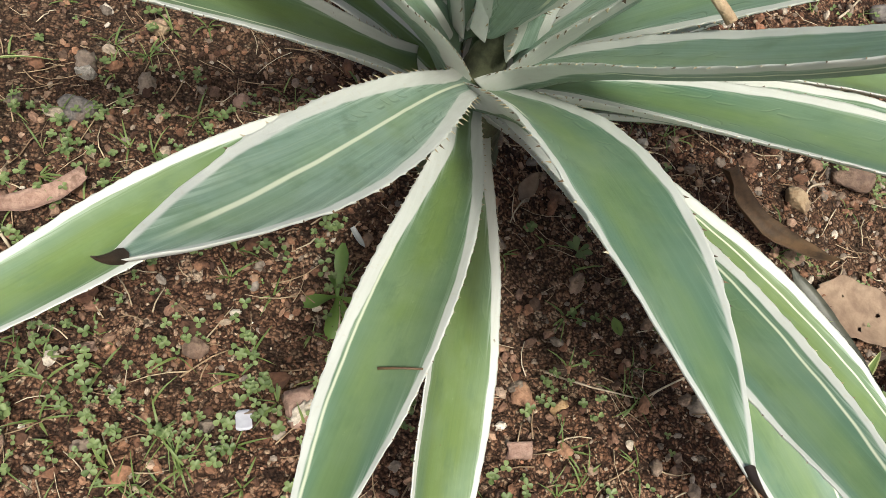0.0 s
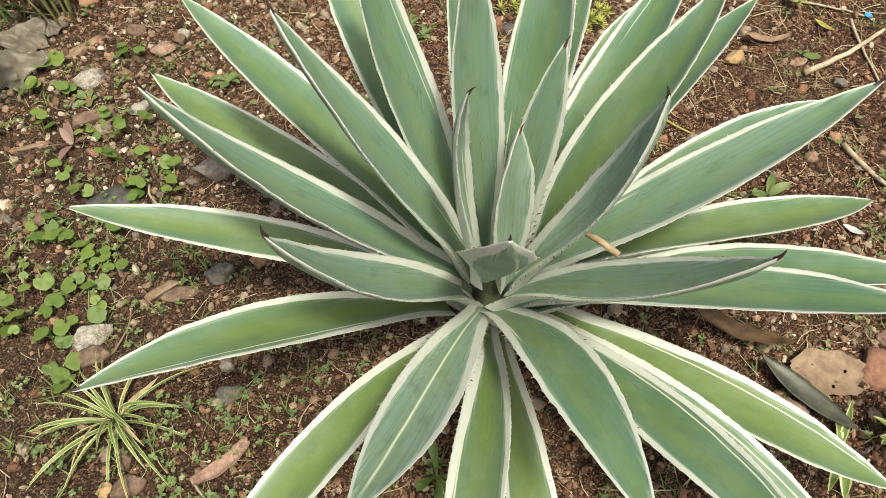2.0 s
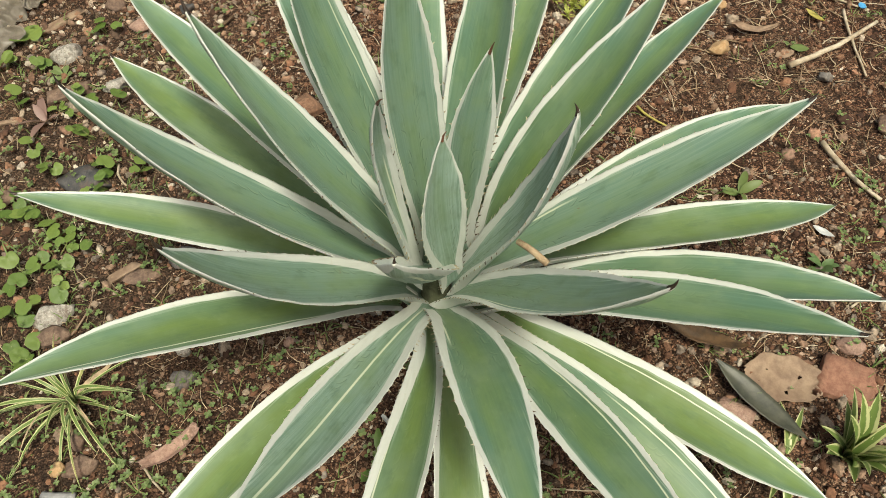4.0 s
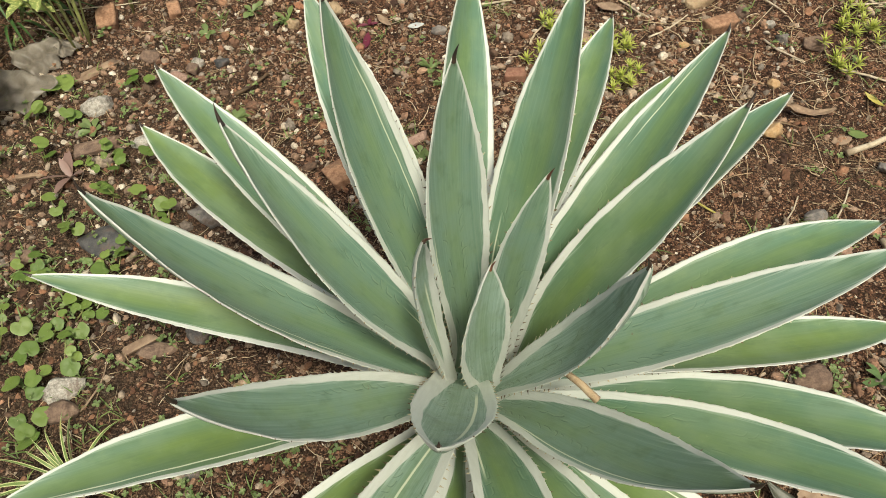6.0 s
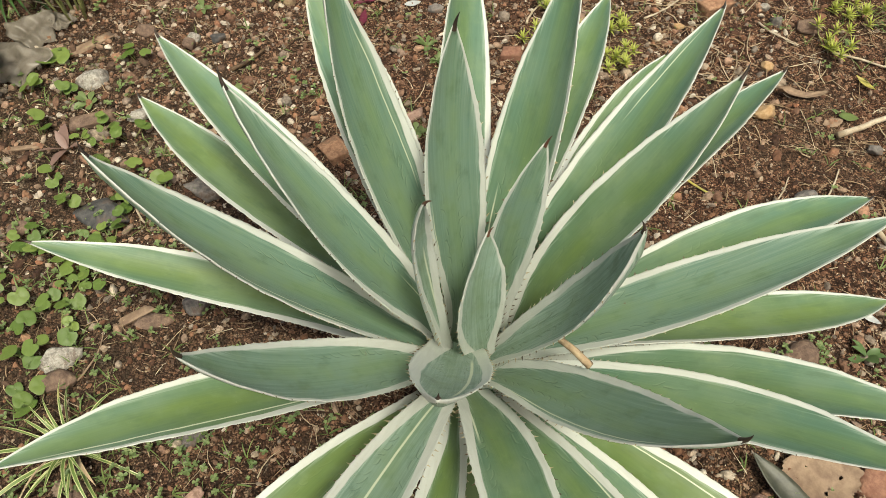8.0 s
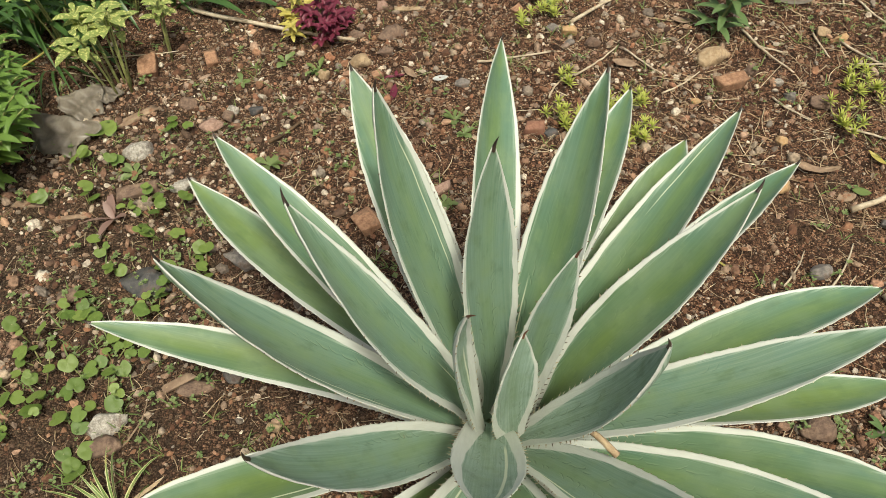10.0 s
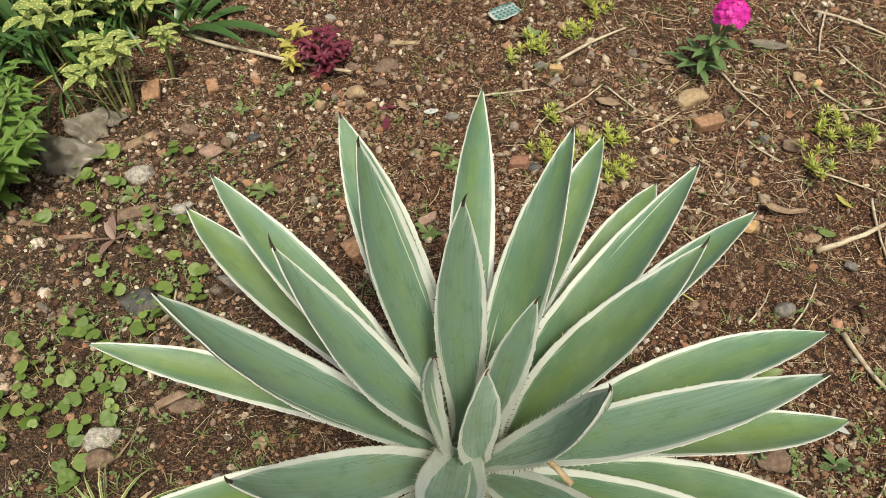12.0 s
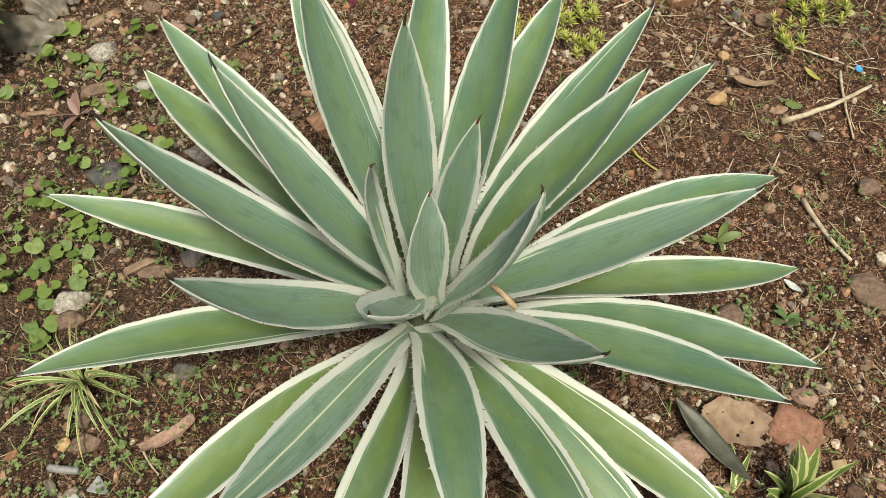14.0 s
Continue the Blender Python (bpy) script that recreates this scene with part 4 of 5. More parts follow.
stick((0.415, 0.966), (0.476, 0.873), 0.0024, "thin dry straw on bare soil", seed=11, bow=0.003)
stick((0.461, 0.819), (0.557, 0.877), 0.0022, "thin dry straw on bare soil", seed=12, bow=0.004)
stick((0.995, 1.236), (1.147, 1.104), 0.0044, "long dry stalk at the edge of the bed", seed=13, bow=-0.01)
stick((1.027, 1.235), (0.946, 1.068), 0.0032, "thin dry grass stalk on the soil", seed=14, bow=0.004)
stick((0.986, 1.092), (1.064, 0.940), 0.0026, "thin dry grass stalk on the soil", seed=15, bow=0.01)
stick((0.884, 0.869), (1.038, 0.877), 0.0026, "thin dry grass stalk on the soil", seed=16, bow=0.006)
stick((0.941, 1.250), (0.958, 1.133), 0.0024, "thin dry grass stalk on the soil", seed=17, bow=0.006)
stick((0.892, 0.946), (1.013, 0.819), 0.0028, "thin dry grass stalk on the soil", seed=18, bow=0.012)
stick((0.792, 0.682), (0.913, 0.606), 0.0026, "thin dry grass stalk on the soil", seed=19, bow=-0.004)
stick((0.846, 0.987), (0.849, 0.899), 0.0026, "short dry straw on bare soil", seed=20, bow=0.002)
stick((0.684, 0.786), (0.737, 0.716), 0.0022, "thin dry straw on the soil", seed=21, bow=0.006)
stick((0.547, 0.330), (0.611, 0.402), 0.0018, "thin dry straw on the soil", seed=22, bow=0.004)
stick((0.626, 0.321), (0.695, 0.403), 0.0020, "thin pale straw on the soil", seed=23, bow=0.004)
stick((-0.352, 0.753), (-0.291, 0.801), 0.0050, "short dark weathered stick among gravel", HUSK, seed=24, bow=0.002)
stick((0.116, -0.190), (0.213, -0.211), 0.0012, "thin whitish root on dark soil", seed=25, bow=0.002)
stick((0.213, -0.211), (0.306, -0.168), 0.0012, "thin whitish root on dark soil", seed=26, bow=-0.003)
stick((0.290, -0.201), (0.321, -0.301), 0.0022, "pale straw beneath an agave leaf", seed=27, bow=0.004)
chip((-0.714, 0.590), (0.085, 0.013, 0.006), DEAD, "narrow brown wood splinter among round leaves", -2, 28, "wood_chip", "wood chip", 0, 0.1)
stick((-0.527, 0.132), (-0.500, 0.218), 0.0016, "thin bent twig among weeds", DEAD, seed=29, bow=0.010)
stick((0.618, -0.006), (0.677, 0.040), 0.0020, "thin pale root on the soil", seed=30, bow=0.006)
stick((0.467, 0.062), (0.434, 0.036), 0.0016, "thin straw under leaves", seed=31, bow=0.006)
stick((-0.409, -0.076), (-0.377, -0.121), 0.0020, "pale straw beside the bark piece", seed=32, bow=0.002)
stick((0.423, 0.430), (0.466, 0.377), 0.0026, "yellow straw under an agave leaf", YELLOW, seed=33, bow=0.006)
stick((-0.486, 0.456), (-0.464, 0.398), 0.0024, "thin whitish stalk across a slate stone", seed=38, bow=0.006, lift=0.012)

stick((-0.910, 1.009), (-0.806, 1.081), 0.0026, "yellow bent grass stalk among speckled plants", YELLOW, seed=35, bow=0.006, lift=0.05)
stick((-0.825, 1.053), (-0.561, 1.024), 0.0018, "thin dry grass stalk under speckled leaves", seed=36, bow=0.006, lift=0.02)
stick((-0.826, 1.006), (-0.692, 0.944), 0.0018, "thin dry grass stalk under speckled leaves", seed=37, bow=-0.006, lift=0.01)

# -- leaf litter and rubbish --
sheet((0.470, -0.099), 0.098, 0.074, DEAD, "large dry tan leaf with holes, lying on the soil", -16, 0.10, 1, shape=(0.30, 0.85, 1.0, 0.92, 0.86, 0.55), lift=0.014, crumple=0.16,
      holes=((0.024, 0.004, 0.0022), (0.004, -0.020, 0.0026), (-0.020, 0.010, 0.0014), (0.042, -0.016, 0.006)))
sheet((0.424, -0.127), 0.145, 0.033, DUSK, "dark grey-green withered leaf on the soil", -58, 0.35, 2, lift=0.016)
sheet((-0.365, -0.067), 0.085, 0.021, ROSE, "curved reddish-brown bark piece", 30, 0.9, 3, "bark_piece", "bark", (0.6, 0.9, 1.0, 1.0, 0.9, 0.7), 0.008, 0.2)
sheet((0.365, -0.016), 0.150, 0.026, HUSK, "curled dry brown agave leaf beneath the rosette", -38, 1.1, 4, "dry_husk", "dead leaf", STRIP, 0.016, 0.25)
sheet((0.094, -0.004), 0.040, 0.018, DEAD, "crumpled dry leaf under the rosette", 60, 0.6, 5, lift=0.008)
sheet((0.191, -0.139), 0.020, 0.012, ROUND, "single fallen green leaflet", 110, 0.1, 6, name="fallen_leaflet", category="fallen leaf", lift=0.008)
sheet((0.357, -0.295), 0.050, 0.016, YELLOW, "yellowed fallen leaf in front of the agave", 5, 0.2, 7, lift=0.008)
sheet((0.762, 0.522), 0.034, 0.020, GRASS, "small pale green fallen leaf", -20, 0.15, 8, lift=0.006)
sheet((0.728, 0.511), 0.040, 0.022, DEAD, "small tan fallen leaf", 10, 0.15, 9, lift=0.004)
sheet((0.823, 0.598), 0.044, 0.012, YELLOW, "pale yellow seed pod on the soil", -62, 0.5, 10, "seed_pod", "seed pod", lift=0.007)
sheet((0.690, 0.574), 0.085, 0.022, DEAD, "brown curled dead leaf behind an agave leaf", -12, 0.8, 11, shape=(0.5, 1.0, 0.7, 0.55, 0.5, 0.3), crumple=0.45)
sheet((0.632, 0.125), 0.034, 0.012, WHITE, "white petal-like scrap on the soil", -45, 0.5, 12, "paper_scrap", "scrap", lift=0.008)
sheet((0.403, 0.915), 0.055, 0.026, DEAD, "brown dead leaf flat on bare soil", -20, 0.2, 13)
sheet((0.565, 1.053), 0.050, 0.020, DEAD, "greyish dead leaf beside the pink flower", -20, 0.2, 14)
sheet((-0.059, 0.925), 0.045, 0.016, DEAD, "brown dead leaf behind the agave", -55, 0.3, 15)
sheet((-0.097, 0.868), 0.050, 0.016, WINE, "fallen wine-red leaf behind the agave", 80, 0.3, 16)
sheet((0.004, 0.904), 0.034, 0.016, WHITE, "small white scrap behind the agave", 10, 0.2, 17, "paper_scrap", "scrap", lift=0.006)
sheet((0.835, 1.104), 0.095, 0.036, FILM, "greyish withered leaf beside the pink flower", -15, 0.3, 18)
slab = tagged(chip((-0.493, -0.176), (0.064, 0.060, 0.004), PLATE, "", 42, 31, "plastic_piece", "plastic scrap", 4, 0.05), "flat clean white broken plastic piece", "plastic scrap", "rubbish on the soil")
slab.location.z += 0.007
sheet((-0.456, -0.136), 0.028, 0.024, GREYP, "small torn pale grey plastic scrap", -35, 0.1, 20, "plastic_piece", "plastic scrap", (0.95, 1.0, 0.8, 0.6, 0.4, 0.15), 0.008, 0.2, "rubbish on the soil")
sheet((-0.521, -0.134), 0.028, 0.013, FILM, "twisted brownish grey plastic scrap", -62, 0.9, 35, "plastic_piece", "plastic scrap", STRIP, 0.010, 0.4, "rubbish on the soil")
sheet((-0.161, -0.253), 0.014, 0.018, LILAC, "tiny bluish-white scrap among clover", 10, 0.1, 21, "plastic_piece", "plastic scrap", (0.8, 1.0, 1.0, 1.0, 1.0, 0.8), 0.006, 0.05, "rubbish on the soil")
sheet((-0.075, -0.075), 0.024, 0.006, WHITE, "thin whitish scrap under a leaf", -55, 0.4, 22, "plastic_piece", "plastic scrap", STRIP, 0.008, 0.1, "rubbish on the soil")
stick((-0.533, -0.102), (-0.490, -0.110), 0.0060, "squashed grey plastic tube piece", GREYP, 0.002, 34, "plastic_tube", "plastic tube", 0.0, 1.0)
sheet((0.920, 0.606), 0.018, 0.014, BLUE, "small blue plastic scrap on bare soil", 80, 0.3, 23, "plastic_piece", "plastic scrap", STRIP, 0.008, 0.05, "rubbish on the soil")


def wrapper(at, turn):
    """Shiny pale wrapper scrap with a printed pattern of teal dots."""
    ob = sheet(at, 0.080, 0.050, WHITE, "crumpled white wrapper scrap printed with teal dots", turn, 0.15, 24, "wrapper", "wrapper", (0.7, 0.95, 1, 1, 0.9, 0.7), 0.014, 0.12, "rubbish on the soil")
    s = Soup()
    for i in range(6):
        for j in range(4):
            x, y = -0.030 + 0.012 * i, -0.018 + 0.012 * j
            z = 0.004 + 0.15 * 0.02 * (y / 0.022) ** 2 + 0.003
            s.add([(x + 0.0045 * math.cos(a), y + 0.0045 * math.sin(a), z) for a in (0, 1.05, 2.1, 3.14, 4.2, 5.25)], [(0, 1, 2, 3, 4, 5)])
    d = s.done("print", TEAL)
    d.parent = ob
    tagged(d, "teal printed dots")


wrapper((0.203, 1.245), 30)


def film_bag(at):
    """Dirty clear film in a few flat, sharply folded flaps, half buried at the edge of the bed."""
    e = thing("plastic_bag", ground_point(*at))
    tagged(e, "crumpled dirty translucent plastic film half buried", "plastic bag", "rubbish on the soil")
    for k, (x, y, z, wide, deep, turn, pitch) in enumerate(((-0.004, 0.0, 0.012, 0.125, 0.085, -14, 18), (0.025, 0.085, 0.014, 0.080, 0.070, 24, 26), (0.060, 0.120, 0.010, 0.060, 0.040, -20, 10))):
        n, m = 34, 22
        vs, fs = [], []
        for i in range(n):
            for j in range(m):
                u, v = i / (n - 1) - 0.5, j / (m - 1) - 0.5
                edge = 1 + 0.45 * noise.noise((u * 2.5 + k, v * 2.5, 2.0 + k)) * (abs(u) + abs(v))
                fold = abs((u * 2.1 + v * 1.3 + 0.17 * k) % 0.8 - 0.4) + 0.6 * abs((v * 2.3 - u * 0.9 + 0.3) % 1.1 - 0.55)
                small = 1 - 2 * abs(noise.noise((u * 9 + k, v * 8, 1.0)))
                vs.append((u * wide * edge * (1 + 0.55 * v), v * deep * edge, 0.020 * fold + 0.0025 * small ** 2 - 0.03 * u * u))
        for i in range(n - 1):
            fs += [(i * m + j, (i + 1) * m + j, (i + 1) * m + j + 1, i * m + j + 1) for j in range(m - 1)]
        flap = under(mesh_object("flap", vs, fs, FILM), e)
        sol = flap.modifiers.new("thick", "SOLIDIFY")
        sol.thickness = 0.0004
        flap.location, flap.rotation_euler = (x, y, z), (radians(pitch), radians(4 * k - 4), radians(turn))


film_bag((-0.766, 0.792))


def dry_stub():
    """Broken dry brown leaf base wedged between the agave's right-hand leaves."""
    v, f = tube([(0.090, -0.037, 0.366), (0.099, -0.047, 0.3665), (0.104, -0.052, 0.365), (0.109, -0.059, 0.364), (0.113, -0.063, 0.362), (0.1145, -0.0645, 0.361)], 0.0032, 0.0040, 8)
    tagged(mesh_object("dry_twig", v, f, TAN), "broken tan dry twig wedged between agave leaves", "twig")


dry_stub()


def straw_on_leaf():
    """Thin brown straw lying across one of the front leaves."""
    v, f = tube([(-0.0755, -0.2692, 0.2768), (-0.064, -0.2694, 0.2815), (-0.0522, -0.2702, 0.2868)], 0.0009, 0.0006, 6)
    tagged(mesh_object("dry_straw", v, f, HUSK), "thin brown dry straw lying across an agave leaf", "straw")


straw_on_leaf()

# -- round-leaved creeping weeds --
def disc_leaf():
    """Kidney-shaped shallow cup, about one unit across."""
    vs, fs, n = [(0.0, -0.08, 0.0)], [], 18
    for ring, (r, z) in enumerate(((0.25, 0.02), (0.42, 0.035), (0.5, 0.02))):
        for i in range(n):
            a = 2 * math.pi * i / n - math.pi / 2
            notch = 1 - 0.55 * math.exp(-((min(i, n - i)) / 1.3) ** 2)
            rr = r * notch * (1 + 0.04 * math.cos(5 * a))
            vs.append((rr * math.cos(a), rr * math.sin(a), z + 0.015 * math.cos(4 * a)))
    fs += [(0, 1 + i, 1 + (i + 1) % n) for i in range(n)]
    for k in range(2):
        b = 1 + k * n
        fs += [(b + i, b + n + i, b + n + (i + 1) % n, b + (i + 1) % n) for i in range(n)]
    me = bpy.data.meshes.new("leaf")
    me.from_pydata(vs, [], fs)
    me.polygons.foreach_set("use_smooth", [True] * len(me.polygons))
    me.materials.append(ROUND)
    return me


DISC = disc_leaf()
ROUND_RND = random.Random(21)


def round_weed(x, y, leaves=4, size=0.034, spread=0.035):
    r = ROUND_RND
    e = thing("pennywort", ground_point(x, y))
    tagged(e, "creeping weed with glossy round green leaves", "weed", "round-leaved weeds")
    for i in range(leaves):
        a, d = r.uniform(0, 6.28), (spread * math.sqrt(r.random()) if leaves > 1 else 0.0)
        w = size * r.uniform(0.55, 1.3)
        p = Vector((d * math.cos(a), d * math.sin(a), r.uniform(0.012, 0.032)))
        leaf = new("leaf", DISC)
        leaf.parent = e
        leaf.location, leaf.scale = p, (w, w, w)
        leaf.rotation_euler = (r.uniform(-0.5, 0.5), r.uniform(-0.5, 0.5), r.uniform(0, 6.28))
        v, f = tube([(p.x * 0.2, p.y * 0.2, -0.004), (p.x * 0.7, p.y * 0.7, p.z * 0.5), (p.x, p.y, p.z)], 0.0012, 0.0009, 5)
        under(mesh_object("stalk", v, f, STEM), e)


for place in ((-0.586, 0.604), (-0.530, 0.525), (-0.484, 0.473), (-0.447, 0.447), (-0.525, 0.601), (-0.557, 0.581), (-0.709, 0.323), (-0.682, 0.278),
              (-0.673, 0.246), (-0.573, 0.279), (-0.598, 0.243), (-0.571, 0.209), (-0.610, 0.377)):
    round_weed(*place, 5, 0.024, 0.040)
for place in ((-0.679, 0.617), (-0.755, 0.622), (-0.536, 0.800), (-0.652, 0.704), (-0.726, 0.725), (-0.492, 0.410), (-0.517, 0.373), (-0.680, 0.204),
              (-0.718, 0.233), (-0.701, 0.163), (-0.659, 0.361), (-0.607, 0.185), (-0.588, 0.111), (-0.537, 0.289), (-0.632, 0.492), (-0.582, 0.465),
              (-0.930, 0.888), (-0.851, 0.742), (-0.593, 0.113), (-0.605, 0.368), (-0.562, 0.320), (-0.532, 0.374)):
    round_weed(*place, 3, 0.025, 0.026)
round_weed(-0.688, 0.799, 2, 0.036, 0.016)


# -- ribbon-leaved plants --
def ribbon_plant(x, y, n, length, lift, seed, width=0.011, lean=(0.0, 0.0), sag=1.0, label="tufted plant with thin green and cream striped leaves"):
    """Leaves that rise from one point and arch over; lift: lowest and highest starting angle, sag: how far they bend down."""
    r = random.Random(seed)
    e = thing("spider_plant", ground_point(x, y))
    tagged(e, label, "spider plant", "striped tufted plants")
    shape = (0.55, 0.8, 0.95, 1.0, 1.0, 0.97, 0.92, 0.84, 0.72, 0.55, 0.33, 0.04)
    for i in range(n):
        a = r.uniform(0, 6.283)
        way = Vector((math.cos(a) + lean[0], math.sin(a) + lean[1], 0)).normalized()
        angle, bend = radians(r.uniform(*lift)), radians(r.uniform(75, 130)) * sag
        ln, w, roll = length * r.uniform(0.45, 1.1), width * r.uniform(0.65, 1.25), r.uniform(-0.5, 0.5)
        side = way.cross(Vector((0, 0, 1)))
        p = way * r.uniform(0.0, 0.012)
        verts, faces, across = [], [], []
        for k, wide in enumerate(shape):
            f = k / (len(shape) - 1)
            t = angle - bend * f ** 1.2
            d = way * math.cos(t) + Vector((0, 0, math.sin(t)))
            turned = (Matrix.Rotation(roll * (0.4 + f), 3, d) @ side).normalized()
            up, h = turned.cross(d).normalized(), w * 0.5 * wide
            verts += [p - turned * h + up * h * 0.45, p, p + turned * h + up * h * 0.45]
            across += [-1.0, 0.0, 1.0]
            p = p + d * (ln / (len(shape) - 1))
            p.z = max(p.z, 0.003 + 0.004 * (i % 3))
        for k in range(len(shape) - 1):
            q = k * 3
            faces += [(q, q + 3, q + 4, q + 1), (q + 1, q + 4, q + 5, q + 2)]
        s = Soup()
        s.add(verts, faces, across)
        under(s.done("leaf", STRAW if i % 9 == 4 and width < 0.01 else RIBBON), e)


ribbon_plant(-0.512, 0.030, 36, 0.138, (25, 88), 3, 0.0049, (-0.20, -0.50))
ribbon_plant(0.522, -0.212, 24, 0.125, (52, 86), 4, 0.019, (0.0, 0.0), 0.30, "young tuft with broad green leaves edged in cream")
ribbon_plant(0.439, -0.203, 6, 0.075, (20, 50), 5, 0.014, (0.0, 0.0), 0.5, "small tuft with cream-edged green leaves")


# -- stonecrop --
def stonecrop(x, y, n, seed, spread=0.04, mat=SEDUM):
    r = random.Random(seed)
    e = thing("stonecrop", ground_point(x, y))
    tagged(e, "low yellow-green stonecrop with starry leaf tips", "stonecrop", "stonecrops")
    s = Soup()
    for i in range(n):
        a, d = r.uniform(0, 6.28), spread * math.sqrt(r.random())
        p = Vector((d * math.cos(a), d * math.sin(a), r.uniform(0.012, 0.03)))
        v, f = tube([(p.x * 0.3, p.y * 0.3, -0.004), (p.x * 0.8, p.y * 0.8, p.z * 0.4), p], 0.0013, 0.001, 5)
        under(mesh_object("stem", v, f, STEM), e)
        for k in range(15):
            b = k * 2.4
            up = 0.15 + k * 0.12
            s.add(*blade(p + Vector((0, 0, -0.006 + k * 0.0007)), (math.cos(b), math.sin(b), up), 0.018 * r.uniform(0.7, 1.2), 0.0030, 0.3, 0.2, STRIP))
    under(tagged(s.done("foliage", mat), "tiny narrow yellow-green leaflets", kind="stuff"), e)


for i, place in enumerate(((0.242, 0.765), (0.289, 0.881), (0.372, 0.697), (0.387, 0.792), (0.371, 1.148), (0.260, 1.108), (0.793, 0.695),
                           (0.878, 0.806), (0.908, 0.778), (0.445, 1.247), (0.226, 1.066), (0.314, 0.762))):
    stonecrop(*place, 9 if i not in (1, 10) else 4, 40 + i, 0.036 if i < 6 else 0.05)


# -- broad-leaved seedlings --
def rosette(x, y, n, length, width, seed, mat=WEED, rise=0.35, shape=PADDLE, label="small weed rosette with narrow green leaves"):
    r = random.Random(seed)
    e = thing("weed_rosette", ground_point(x, y))
    tagged(e, label, "weed", "weed rosettes")
    for i in range(n):
        a = 6.283 * i / n + r.uniform(-0.6, 0.6)
        s = Soup()
        s.add(*blade((0, 0, 0.002), (math.cos(a), math.sin(a), rise * r.uniform(0.4, 3.2)), length * r.uniform(0.4, 1.1), width * r.uniform(0.7, 1.15), r.uniform(0.2, 1.2), 0.3, shape, r.uniform(-0.5, 0.5)))
        under(s.done("leaf", mat), e)


rosette(-0.346, 0.692, 15, 0.044, 0.011, 1)
rosette(0.024, 0.779, 17, 0.030, 0.009, 2)
rosette(0.040, 0.734, 14, 0.027, 0.008, 12)
rosette(0.607, 0.067, 7, 0.040, 0.015, 3, PINKLEAF, 0.5, OVAL)
rosette(-0.090, -0.132, 6, 0.056, 0.017, 4, HERB, 0.3, PADDLE, "broad-leaved green seedling in the agave's shade")
rosette(0.532, 0.220, 4, 0.044, 0.014, 5, GRASS, 0.4, OVAL)
rosette(0.264, 1.156, 10, 0.035, 0.012, 6)
rosette(-0.014, 0.560, 8, 0.036, 0.014, 7)
rosette(-0.624, 0.577, 5, 0.085, 0.018, 8, PINKISH, 0.25, LANCE, "flattened weed with mauve strap leaves")
rosette(-0.603, 0.686, 6, 0.034, 0.014, 9)
rosette(-0.091, 0.923, 5, 0.026, 0.009, 10, WINE, 0.4, LANCE, "tiny wine-red seedling behind the agave")
rosette(0.151, -0.064, 6, 0.018, 0.008, 13)
rosette(-0.330, 0.988, 9, 0.034, 0.012, 14)
rosette(-0.257, 0.957, 9, 0.034, 0.010, 15, GRASS)
rosette(-0.420, 0.934, 8, 0.030, 0.012, 16)


# -- pink flower --
def dianthus(x, y, lean):
    e = thing("pink_flower", ground_point(x, y))
    tagged(e, "flowering pink with a dense magenta head and lance leaves", "flower")
    r = random.Random(8)
    top = Vector((lean[0], lean[1], 0.135))
    mid = top * 0.55
    st = Soup()
    st.add(*tube([(0, 0, -0.004), mid * 0.5, mid, top * 0.8, top], 0.0034, 0.0024, 7))
    under(st.done("stem", STEM), e)
    for i in range(22):
        f = i / 22
        a = i * 2.4
        s = Soup()
        s.add(*blade(top * (0.05 + 0.72 * f), (math.cos(a), math.sin(a), 0.55), r.uniform(0.060, 0.095) * (1.1 - 0.4 * f), 0.018, 1.1, 0.3, LANCE))
        under(s.done("leaf", PINKLEAF), e)
    head = Soup()
    for k in range(26):
        a, b = k * 2.4, math.acos(1 - 0.85 * (k + 0.5) / 26)
        n = Vector((math.sin(b) * math.cos(a), math.sin(b) * math.sin(a), math.cos(b)))
        c = top + n * 0.036 + Vector((0, 0, 0.004))
        u = n.cross(Vector((0.2, 0.1, 1))).normalized()
        w = n.cross(u)
        for p in range(5):
            t = 6.283 * p / 5 + k
            d = (u * math.cos(t) + w * math.sin(t) + n * 0.25).normalized()
            o = (u * -math.sin(t) + w * math.cos(t))
            ln = 0.0135
            head.add([c, c + d * ln * 0.7 - o * 0.0062, c + d * ln - o * 0.0036 + n * 0.001, c + d * ln * 0.93, c + d * ln + o * 0.0036 - n * 0.001, c + d * ln * 0.7 + o * 0.0062],
                     [(0, 1, 2, 3), (0, 3, 4, 5)])
    under(tagged(head.done("petals", PETAL), "ruffled magenta petals in a domed head", kind="stuff"), e)


dianthus(0.622, 1.003, (0.055, 0.03))


